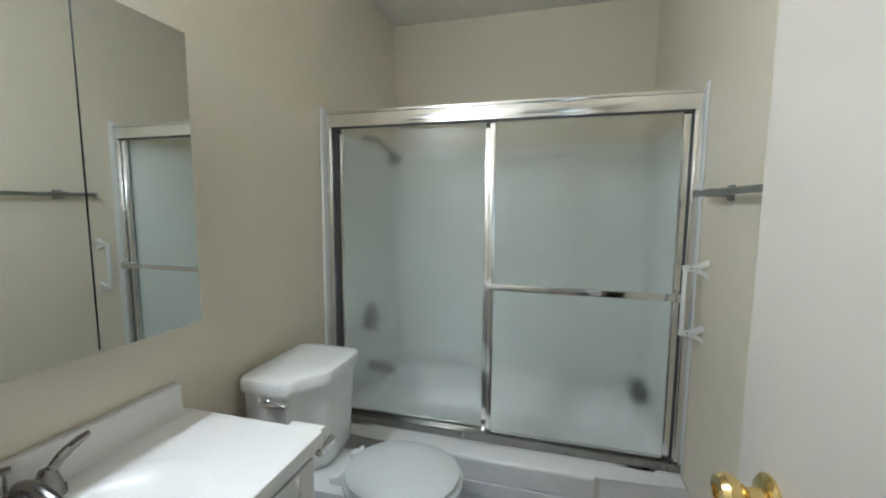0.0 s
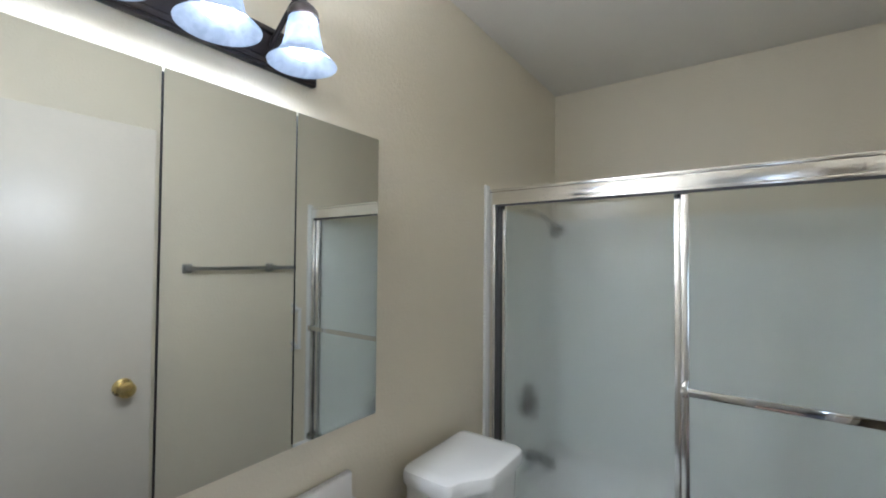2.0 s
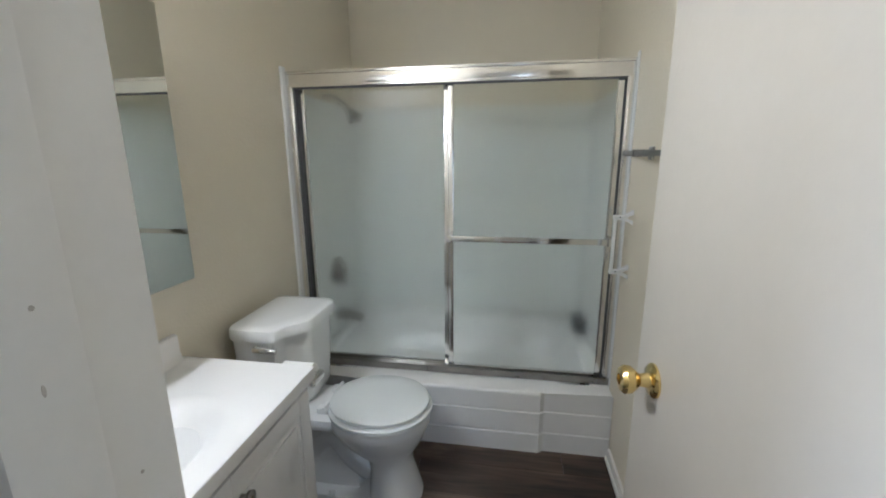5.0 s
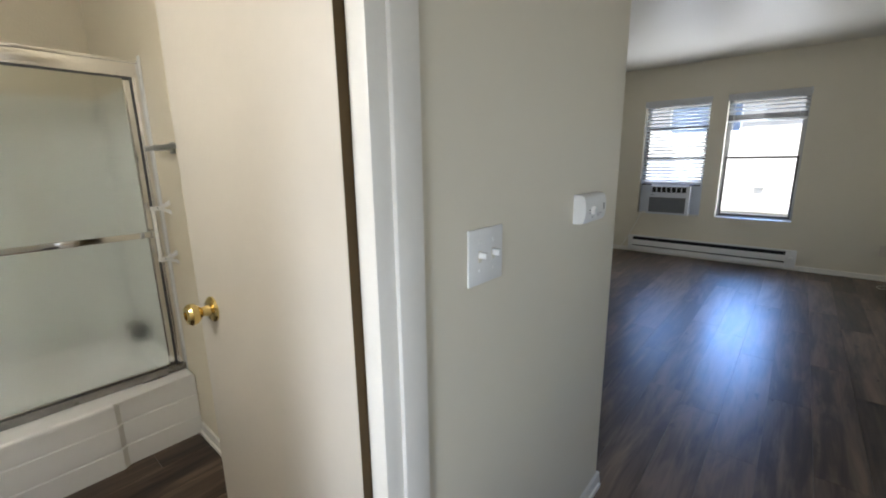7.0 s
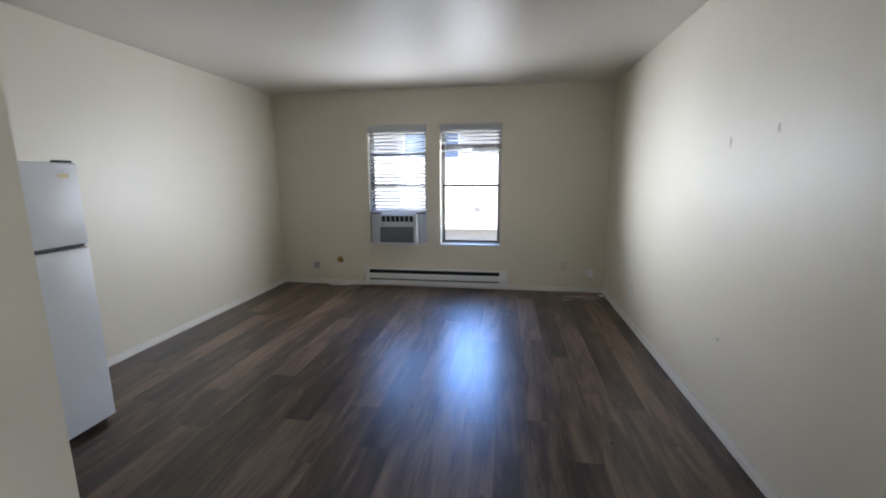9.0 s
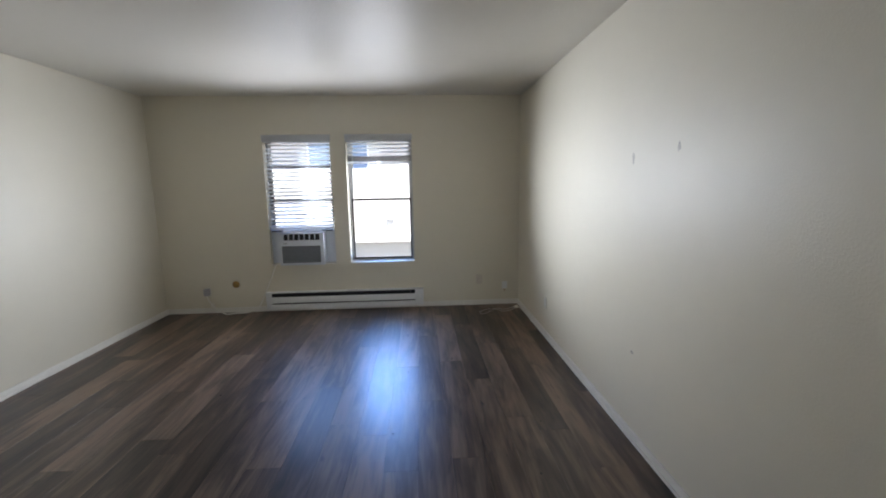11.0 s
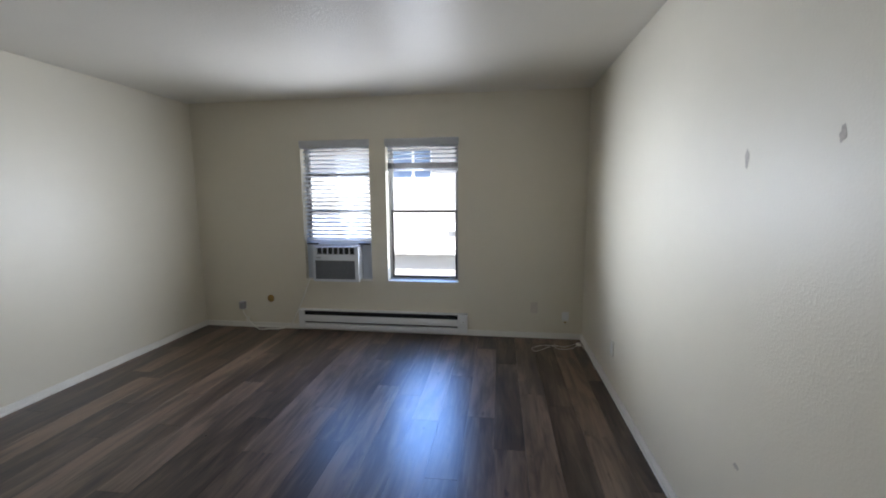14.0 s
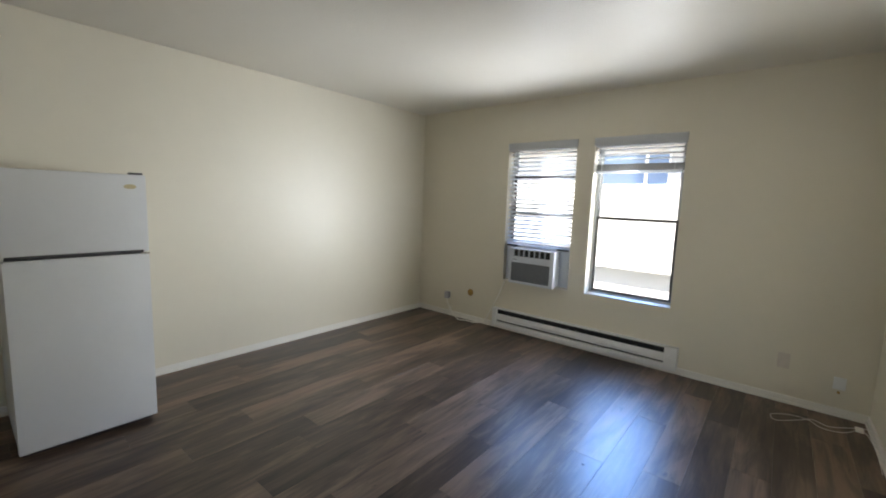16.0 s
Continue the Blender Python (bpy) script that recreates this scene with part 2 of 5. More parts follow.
MAT_SILVER = surface("brushed_silver_aluminium", (0.80, 0.79, 0.77), 0.24, 1.0, vary=0.08, scale=7, rough_vary=0.1)
# Low base colour paints in the dark reflections of the shower's bottom track.
MAT_TRACK = surface("dark_aluminium_track", (0.34, 0.33, 0.31), 0.3, 1.0, vary=0.2, scale=7, rough_vary=0.1)
MAT_NICKEL = surface("dark_brushed_nickel", (0.30, 0.28, 0.26), 0.28, 1.0, vary=0.1, scale=20)
MAT_POLISHED = surface("polished_chrome", (0.74, 0.74, 0.73), 0.06, 1.0, vary=0.06, scale=9, rough_vary=0.03)
MAT_SATIN = surface("satin_grey_metal", (0.36, 0.355, 0.34), 0.3, 1.0, vary=0.1, scale=12)
MAT_MAUVE = surface("faded_mauve_plate", (0.63, 0.565, 0.485), 0.5, vary=0.05, scale=20)
MAT_ADAPTER = surface("pale_grey_adapter", (0.42, 0.40, 0.42), 0.5, vary=0.05, scale=20)
MAT_BRASS = surface("polished_brass", (0.80, 0.62, 0.26), 0.14, 1.0, vary=0.08, scale=14, rough_vary=0.06)
MAT_BRONZE = surface("oil_rubbed_bronze", (0.045, 0.036, 0.034), 0.34, 0.6, vary=0.2, scale=15)
MAT_PORCELAIN = surface("white_porcelain", (0.80, 0.80, 0.78), 0.10, vary=0.02, scale=4, coat=0.5, rough_vary=0.04)
MAT_SEAT = surface("white_seat_plastic", (0.72, 0.74, 0.72), 0.2, vary=0.02, scale=4, rough_vary=0.05)
MAT_TUB = surface("white_tub_enamel", (0.80, 0.79, 0.77), 0.30, vary=0.03, scale=3, coat=0.1, rough_vary=0.05)
MAT_SURROUND = surface("pale_shower_surround", (0.80, 0.81, 0.78), 0.3, vary=0.06, scale=2)
MAT_CULTURED = surface("white_cultured_marble", (0.83, 0.81, 0.78), 0.32, vary=0.02, scale=5, coat=0.3, rough_vary=0.05)
MAT_VANITY = surface("white_vanity_paint", (0.75, 0.74, 0.72), 0.35, vary=0.03, scale=5)
MAT_MIRROR = surface("mirror_silver", (0.75, 0.77, 0.74), 0.02, 1.0, vary=0.01, rough_vary=0.0)
MAT_PLASTIC = surface("white_plastic", (0.78, 0.78, 0.76), 0.35, vary=0.03, scale=9)
MAT_IVORY = surface("ivory_plastic", (0.72, 0.69, 0.60), 0.4, vary=0.03, scale=9)
MAT_FRIDGE = surface("white_fridge_enamel", (0.72, 0.73, 0.73), 0.34, vary=0.025, scale=3, bump=0.25, bump_scale=330)
MAT_GASKET = surface("dark_grey_gasket", (0.06, 0.06, 0.06), 0.6)
MAT_BLACK = surface("black_frame", (0.010, 0.011, 0.011), 0.4, vary=0.1)
MAT_ALU = surface("dark_bronze_aluminium", (0.085, 0.078, 0.072), 0.42, 0.5, vary=0.12, scale=12)
MAT_PALE = surface("weathered_pale_aluminium", (0.46, 0.46, 0.45), 0.4, 0.6, vary=0.12, scale=12)
MAT_BLIND = translucent(surface("white_blind_slat", (0.70, 0.71, 0.73), 0.45, vary=0.03, scale=8), 0.4)
# Shaded copy of the white slats: the stack's unlit side as base colour.
MAT_STACK = surface("shaded_blind_stack", (0.22, 0.215, 0.20), 0.5, vary=0.06, scale=20)
MAT_HEATER = surface("white_heater_enamel", (0.76, 0.76, 0.75), 0.36, vary=0.03, scale=6)
MAT_FIN = surface("dark_heater_fins", (0.015, 0.015, 0.016), 0.5, 0.4)
MAT_AC = surface("white_conditioner_plastic", (0.66, 0.69, 0.74), 0.4, vary=0.03, scale=8)
MAT_GRILLE = surface("grey_grille_mesh", (0.20, 0.21, 0.23), 0.55, vary=0.2, scale=60)
MAT_CORD = surface("white_cord", (0.80, 0.77, 0.70), 0.45)
MAT_CAP = surface("tarnished_brass_cap", (0.40, 0.25, 0.08), 0.4, 0.7, vary=0.3, scale=60)
MAT_STAIN = surface("grey_wall_scuff", (0.49, 0.45, 0.38), 0.7, vary=0.2, scale=60)
MAT_SPECK = surface("dark_floor_speck", (0.012, 0.010, 0.009), 0.6)
MAT_DARK = surface("dark_grey_sponge", (0.07, 0.07, 0.07), 0.8, vary=0.2, scale=30)
MAT_PAPER = surface("white_paper", (0.80, 0.79, 0.76), 0.9, vary=0.03, scale=20, bump=0.2, bump_scale=200)
MAT_BADGE = surface("gold_grey_badge", (0.55, 0.48, 0.30), 0.35, 0.6)
MAT_PRINT = surface("dark_print", (0.05, 0.05, 0.05), 0.6)
MAT_RAIN = glass("obscure_rain_glass", (0.90, 0.92, 0.885), 0.263, 0.55, 85.0, 1.30, (1, 1, 0.4))
MAT_PANE = glass("window_glass", (0.98, 0.99, 0.99), 0.0, ior=1.02)
MAT_BULB = glow("lit_bulb", BULB_COLOUR, 1.5)
MAT_SHADE = frosted_shade()
MAT_STUCCO = surface("sunlit_pale_stucco", (0.44, 0.425, 0.40), 0.85, vary=0.05, scale=1.5, bump=0.5, bump_scale=40)
MAT_EAVE = surface("tan_eave_paint", (0.55, 0.38, 0.20), 0.7, vary=0.1, scale=3)
MAT_ROOF = surface("brown_roof_shingle", (0.16, 0.13, 0.11), 0.9, vary=0.2, scale=8)
MAT_BLUEGLASS = surface("sky_reflecting_glass", (0.16, 0.22, 0.34), 0.05, vary=0.1, scale=2, spec=0.9)
MAT_GROUND = surface("pale_concrete_ground", (0.42, 0.40, 0.37), 0.9, vary=0.12, scale=0.6, bump=0.4, bump_scale=30)


# ---- mesh helpers ----
def box(bm, x0, x1, y0, y1, z0, z1, bevel=0.0, segments=2):
    """Adds a box to a bmesh, with rounded edges where bevel is given."""
    made = bmesh.ops.create_cube(bm, size=1.0)["verts"]
    bmesh.ops.scale(bm, vec=(x1 - x0, y1 - y0, z1 - z0), verts=made)
    bmesh.ops.translate(bm, vec=((x0 + x1) / 2, (y0 + y1) / 2, (z0 + z1) / 2), verts=made)
    if bevel:
        edges = list({e for v in made for e in v.link_edges})
        bmesh.ops.bevel(bm, geom=edges, offset=bevel, segments=segments, profile=0.6, affect="EDGES")
    return bm


def boxes(*sizes, bevel=0.0):
    bm = bmesh.new()
    for s in sizes:
        box(bm, *s, bevel=bevel)
    return bm


def lathe(bm, profile, centre=(0, 0, 0), axis="z", steps=28, squash=(1, 1)):
    """Turns a profile of (radius, height) about an axis through centre."""
    rings = []
    for r, h in profile:
        ring = []
        for k in range(steps):
            a = 2 * math.pi * k / steps
            u, v = r * math.cos(a) * squash[0], r * math.sin(a) * squash[1]
            p = {"z": (u, v, h), "x": (h, u, v), "y": (u, h, v)}[axis]
            ring.append(bm.verts.new([c + q for c, q in zip(centre, p)]))
        rings.append(ring)
    for a, b in zip(rings, rings[1:]):
        for k in range(steps):
            bm.faces.new((a[k], a[(k + 1) % steps], b[(k + 1) % steps], b[k]))
    for ring, (r, _) in ((rings[0], profile[0]), (rings[-1], profile[-1])):
        if r > 1e-4:
            bm.faces.new(ring)
    return bm


def tube(bm, points, radius, steps=10):
    """A round bar swept along points."""
    pts = [Vector(p) for p in points]
    rings = []
    up = Vector((0.13, 0.21, 0.97))
    for k, p in enumerate(pts):
        way = (pts[min(k + 1, len(pts) - 1)] - pts[max(k - 1, 0)]).normalized()
        side = way.cross(up)
        side = side.normalized() if side.length > 1e-3 else way.cross(Vector((1, 0, 0))).normalized()
        top = side.cross(way).normalized()
        rings.append([bm.verts.new(p + radius * (math.cos(2 * math.pi * j / steps) * side + math.sin(2 * math.pi * j / steps) * top)) for j in range(steps)])
    for a, b in zip(rings, rings[1:]):
        for j in range(steps):
            bm.faces.new((a[j], a[(j + 1) % steps], b[(j + 1) % steps], b[j]))
    bm.faces.new(rings[0])
    bm.faces.new(rings[-1])
    return bm


def smooth_path(points, steps=8):
    """A Catmull-Rom line through points."""
    p = [Vector(q) for q in points]
    p = [2 * p[0] - p[1]] + p + [2 * p[-1] - p[-2]]
    made = []
    for a, b, c, d in zip(p, p[1:], p[2:], p[3:]):
        for k in range(steps):
            t = k / steps
            made.append(0.5 * (2 * b + (c - a) * t + (2 * a - 5 * b + 4 * c - d) * t * t + (3 * b - a - 3 * c + d) * t ** 3))
    return made + [p[-2]]


def prism(bm, outline, z0, z1, bevel=0.0):
    """An upright prism over an outline of (x, y)."""
    low = [bm.verts.new((x, y, z0)) for x, y in outline]
    high = [bm.verts.new((x, y, z1)) for x, y in outline]
    n = len(outline)
    side = [bm.faces.new((low[k], low[(k + 1) % n], high[(k + 1) % n], high[k])) for k in range(n)]
    cap = bm.faces.new(high)
    bm.faces.new(low[::-1])
    if bevel:
        bmesh.ops.bevel(bm, geom=list(cap.edges), offset=bevel, segments=3, profile=0.6, affect="EDGES")
    return bm


def ring_loft(bm, rings):
    """Joins closed rings of equal length into a skin, capped at both ends."""
    made = [[bm.verts.new(p) for p in ring] for ring in rings]
    n = len(made[0])
    for a, b in zip(made, made[1:]):
        for k in range(n):
            bm.faces.new((a[k], a[(k + 1) % n], b[(k + 1) % n], b[k]))
    bm.faces.new(made[0][::-1])
    bm.faces.new(made[-1])
    return bm


def egg(cx, cy, back, front, half, z, steps=36, lean=0.0):
    """A closed egg-shaped ring: back and front along x, half along y."""
    ring = []
    for k in range(steps):
        a = 2 * math.pi * k / steps
        c, s = math.cos(a), math.sin(a)
        ring.append((cx + (front if c > 0 else back) * math.copysign(abs(c) ** 0.9, c), cy + half * s, z + lean * c))
    return ring


def finish(bm, name, material, smooth=True):
    bmesh.ops.recalc_face_normals(bm, faces=bm.faces)
    me = bpy.data.meshes.new(name)
    bm.to_mesh(me)
    bm.free()
    me.materials.append(material)
    if smooth:
        me.shade_smooth()
        me.set_sharp_from_angle(angle=radians(38))
    return me


def base_of(ob):
    p = Vector(ob.location)
    while ob.parent:
        ob = ob.parent
        p += ob.location
    return p


def part(name, bm, material, parent, label=""):
    """Links a bmesh, drawn in the place's own metres, as one mesh under a thing or a part."""
    bmesh.ops.translate(bm, vec=-base_of(parent), verts=bm.verts)
    ob = new(name, finish(bm, name, material))
    ob.parent = parent
    return tagged(ob, label)


def thing(name, at, label, category, group=""):
    ob = new(name)
    ob.location = at
    ob.empty_display_size = 0.05
    return tagged(ob, label, category, group)


def solid(name, bm, material, label, category, group="", kind=""):
    """A thing of one mesh."""
    return tagged(new(name, finish(bm, name, material)), label, category, group, kind)


def setting(name, bm, material, label, category):
    return solid(name, bm, material, label, category, kind="structure")


def pierced(lo, hi, us, zs, holes, along="y"):
    """A wall of one skin with openings: lo and hi are its faces, us and zs the grid lines, holes the open cells."""
    bm, seen = bmesh.new(), {}
    def v(d, u, z):
        key = (d, u, z)
        if key not in seen:
            seen[key] = bm.verts.new((d, u, z) if along == "y" else (u, d, z))
        return seen[key]
    nu, nz = len(us) - 1, len(zs) - 1
    full = {(i, j) for i in range(nu) for j in range(nz)} - set(holes)
    for i, j in full:
        a, b, c, e = us[i], us[i + 1], zs[j], zs[j + 1]
        for d in (lo, hi):
            bm.faces.new((v(d, a, c), v(d, b, c), v(d, b, e), v(d, a, e)))
        for other, p, q in (((i - 1, j), (a, c), (a, e)), ((i + 1, j), (b, c), (b, e)), ((i, j - 1), (a, c), (b, c)), ((i, j + 1), (a, e), (b, e))):
            if other not in full:
                bm.faces.new((v(lo, *p), v(lo, *q), v(hi, *q), v(hi, *p)))
    return bm


# ---- the rooms: plan in metres ----
H = 2.44
BW, BE, BN = -0.96, 0.555, 2.585          # bathroom: west, east and north walls
HALL, BS = -0.005, 0.105                  # hall face and bathroom face of the door wall
DOOR_W, DOOR_E, DOOR_T = -0.177, 0.445, 1.985   # rough doorway
LW, LE, LN, LS = 1.457, 6.11, 2.435, -1.715     # living room
STUB_W, STUB_E, STUB_N = 1.335, 1.45, -0.874      # partition beside the hall
HW, HS = -1.10, -2.30                      # hall's far ends
WIN_Z0, WIN_Z1 = 0.555, 1.99
WIN_A = (0.455, 1.20)
WIN_B = (-0.462, 0.282)
OUT = 6.29

setting("wall_bath_west", boxes((BW - 0.11, BW, BS, BN + 0.11, 0, H)), MAT_BATH, "cream painted bathroom wall behind vanity and toilet", "wall")
setting("wall_bath_north", boxes((BW, LW - 0.11, BN, BN + 0.11, 0, H)), MAT_BATH, "cream painted wall behind the bathtub", "wall")
setting("wall_bath_east", boxes((BE, BE + 0.11, BS, BN, 0, H)), MAT_BATH, "cream painted bathroom wall with towel bar", "wall")
setting("wall_hall_north", pierced(HALL, BS, (HW - 0.1, DOOR_W, DOOR_E, LW), (0, DOOR_T, H), [(1, 0)], "x"), MAT_WALL, "cream painted hall wall with bathroom doorway", "wall")
setting("wall_living_west", boxes((LW - 0.11, LW, BS, LN + 0.11, 0, H)), MAT_WALL, "cream painted living room wall", "wall")
setting("wall_living_north", boxes((LW, OUT, LN, LN + 0.11, 0, H)), MAT_WALL, "cream painted living room wall behind the refrigerator", "wall")
setting("wall_living_south", boxes((STUB_E, OUT, LS - 0.11, LS, 0, H)), MAT_SOUTH, "cream textured living room wall with scuffs", "wall")
stub = setting("wall_stub", boxes((STUB_W, STUB_E, HS - 0.1, STUB_N, 0, H), bevel=0.006), MAT_WALL, "cream partition beside the hall with a textured end", "wall")
stub.data.materials.append(MAT_ROUGH)
for face in stub.data.polygons:
    face.material_index = 1 if face.normal.y > 0.3 else 0
setting("wall_closet_block", boxes((HW, 0.30, HS, -0.92, 0, H), bevel=0.004), MAT_WALL, "cream painted closet wall along the hall", "wall")
# The opening is made up for the hall's added south fill lamp.
setting("wall_hall_south", pierced(HS - 0.1, HS, (HW - 0.1, 0.60, 1.30, STUB_W), (0, 0.7, 2.0, H), [(1, 1)], "x"), MAT_WALL, "cream painted hall wall", "wall")
setting("wall_hall_west", pierced(HW - 0.1, HW, (HS, -0.80, -0.14, HALL), (0, 0.65, 1.85, H), [(1, 1)]), MAT_WALL, "cream painted hall end wall with a window opening", "wall")
ys = (LS - 0.11, WIN_B[0], WIN_B[1], WIN_A[0], WIN_A[1], LN + 0.11)
bm = pierced(LE, OUT, ys, (-2.9, WIN_Z0, WIN_Z1, H + 0.5), [(1, 1), (3, 1)])
setting("wall_living_east", bm, MAT_WALL, "cream painted wall with two windows", "wall")
setting("ceiling", boxes((HW - 0.1, OUT - 0.19, HS - 0.1, BN + 0.11, H + 0.002, H + 0.1)), MAT_CEIL, "off-white satin painted ceiling", "ceiling")




def baseboard(x0, x1, y0, y1, name="baseboard"):
    bm = boxes((x0, x1, y0, y1, 0.001, 0.058), bevel=0.004)
    if x1 - x0 > y1 - y0:
        side = y1 if abs(y0 - LS) < 0.01 or abs(y0 - STUB_N) < 0.01 else y0
        box(bm, x0, x1, *sorted((side, side + (0.010 if side == y1 else -0.010))), 0.001, 0.020, 0.004)
    else:
        side = x0 if x0 > 3 or abs(x1 - BE) < 0.01 else x1
        box(bm, *sorted((side, side + (0.010 if side == x1 else -0.010))), y0, y1, 0.001, 0.020, 0.004)
    return setting(name, bm, MAT_TRIM, "white painted wooden baseboard", "baseboard")


B = 0.012
baseboard(LW, LE, LN - B, LN)
baseboard(LE - B, LE, LS, LN - B)
baseboard(STUB_E, LE - B, LS, LS + B)
baseboard(LW, LW + B, HALL - B, LN - B)
baseboard(0.480, LW, HALL - B, HALL)
baseboard(BE - B, BE, BS, 1.60)
baseboard(STUB_W, STUB_E + B, STUB_N, STUB_N + B)
baseboard(STUB_E, STUB_E + B, LS + B, STUB_N)


# ---- bathroom doorway: jambs, stops and casing ----
def doorway():
    trim = thing("door_trim", ((DOOR_W + DOOR_E) / 2, 0.05, 0), "white painted door casing and jambs with chipped edges", "door frame")
    trim["kind"] = "structure"
    for name, x0, x1 in (("jamb", DOOR_W, DOOR_W + 0.018), ("jamb", DOOR_E - 0.018, DOOR_E)):
        part(name, boxes((x0, x1, HALL - 0.004, BS + 0.004, 0, DOOR_T - 0.018), bevel=0.002), MAT_TRIM, trim)
    part("head_jamb", boxes((DOOR_W, DOOR_E, HALL - 0.004, BS + 0.004, DOOR_T - 0.018, DOOR_T), bevel=0.002), MAT_TRIM, trim)
    part("stop", boxes((DOOR_W + 0.018, DOOR_W + 0.030, 0.012, 0.056, 0, DOOR_T - 0.018), bevel=0.003), MAT_TRIM, trim)
    part("stop", boxes((0.371, DOOR_E - 0.018, HALL - 0.003, 0.030, 0, DOOR_T - 0.018), bevel=0.003), MAT_TRIM, trim)
    for sign, edge, bead in ((-1, DOOR_W + 0.010, 0.020), (1, 0.409, 0.0)):
        bm = bmesh.new()
        x0, x1 = sorted((edge, edge + sign * (0.068 if sign < 0 else 0.061)))
        box(bm, x0, x1, HALL - 0.012, HALL - 0.0005, 0, DOOR_T + 0.05, 0.004)
        if bead:
            x0, x1 = sorted((edge + sign * 0.040, edge + sign * (0.040 + bead)))
            box(bm, x0, x1, HALL - 0.016, HALL - 0.010, 0, DOOR_T + 0.05, 0.003)
        part("casing", bm, MAT_TRIM, trim)
        edge = DOOR_W + 0.010 if sign < 0 else DOOR_E + 0.004
        x0, x1 = sorted((edge, edge + sign * 0.058))
        part("casing", boxes((x0, x1, BS + 0.0005, BS + 0.014, 0, DOOR_T + 0.05), bevel=0.004), MAT_TRIM, trim)
    part("head_casing", boxes((DOOR_W - 0.056, DOOR_E + 0.056, HALL - 0.014, HALL - 0.0005, DOOR_T - 0.008, DOOR_T + 0.055), bevel=0.003), MAT_TRIM, trim)
    part("head_casing", boxes((DOOR_W - 0.046, DOOR_E + 0.046, BS + 0.0005, BS + 0.014, DOOR_T - 0.008, DOOR_T + 0.055), bevel=0.003), MAT_TRIM, trim)
    for face, cy, cz, w, h in ((DOOR_W + 0.030, 0.036, 1.295, 0.003, 0.0035), (DOOR_W + 0.030, 0.033, 1.254, 0.0022, 0.008), (DOOR_W + 0.018, 0.082, 1.165, 0.003, 0.003), (DOOR_W + 0.018, 0.002, 1.246, 0.0035, 0.007), (DOOR_W + 0.018, 0.001, 1.226, 0.003, 0.012), (DOOR_W + 0.018, 0.003, 1.02, 0.003, 0.006)):
        bm = lathe(bmesh.new(), [(w * 0.45, -0.0005), (w * 0.4, 0.0004), (0.0, 0.0005)], (face, cy, cz), "x", 9, (1, h / w))
        part("chip", bm, MAT_STAIN, trim, "chipped paint spot")


doorway()


def bath_door():
    """The open door: a flat slab on the east jamb, swung into the bathroom, with a brass knob."""
    x, y = 0.405, BS + 0.006
    door = thing("door_1", (x, y, 0), "white painted flat bathroom door standing open", "door")
    door["kind"] = "structure"
    part("slab", boxes((x, x + 0.035, y, y + 0.700, 0.012, 1.952), bevel=0.002), MAT_DOOR, door)
    ky, kz = y + 0.605, 0.905
    rose = [(0.0, 0.0), (0.036, 0.0), (0.036, -0.004), (0.030, -0.010), (0.016, -0.012), (0.013, -0.030), (0.021, -0.038), (0.029, -0.048), (0.030, -0.060), (0.024, -0.068), (0.012, -0.070), (0.012, -0.064), (0.0, -0.064)]
    part("knob", lathe(bmesh.new(), rose, (x, ky, kz), "x"), MAT_BRASS, door, "polished brass round door knob")
    part("knob", lathe(bmesh.new(), [(r, -h) for r, h in rose], (x + 0.035, ky, kz), "x"), MAT_BRASS, door, "polished brass round door knob")
    part("latch_plate", boxes((x + 0.006, x + 0.029, y + 0.700, y + 0.7015, kz - 0.028, kz + 0.028)), MAT_BRASS, door, "brass latch plate")
    for hz in (0.25, 1.72):
        part("hinge", tube(bmesh.new(), [(x + 0.041, y - 0.004, hz - 0.045), (x + 0.041, y - 0.004, hz + 0.045)], 0.006), MAT_BRASS, door, "brass hinge knuckle")
    # Added strip: puts the dark of the gap beside the jamb into colour.
    part("edge_strip", boxes((x + 0.001, x + 0.034, y - 0.0015, y, 0.014, 1.950)), MAT_EDGE, door, "dark strip along the hinge gap")
    door.rotation_euler = (0, 0, radians(2.7))


bath_door()


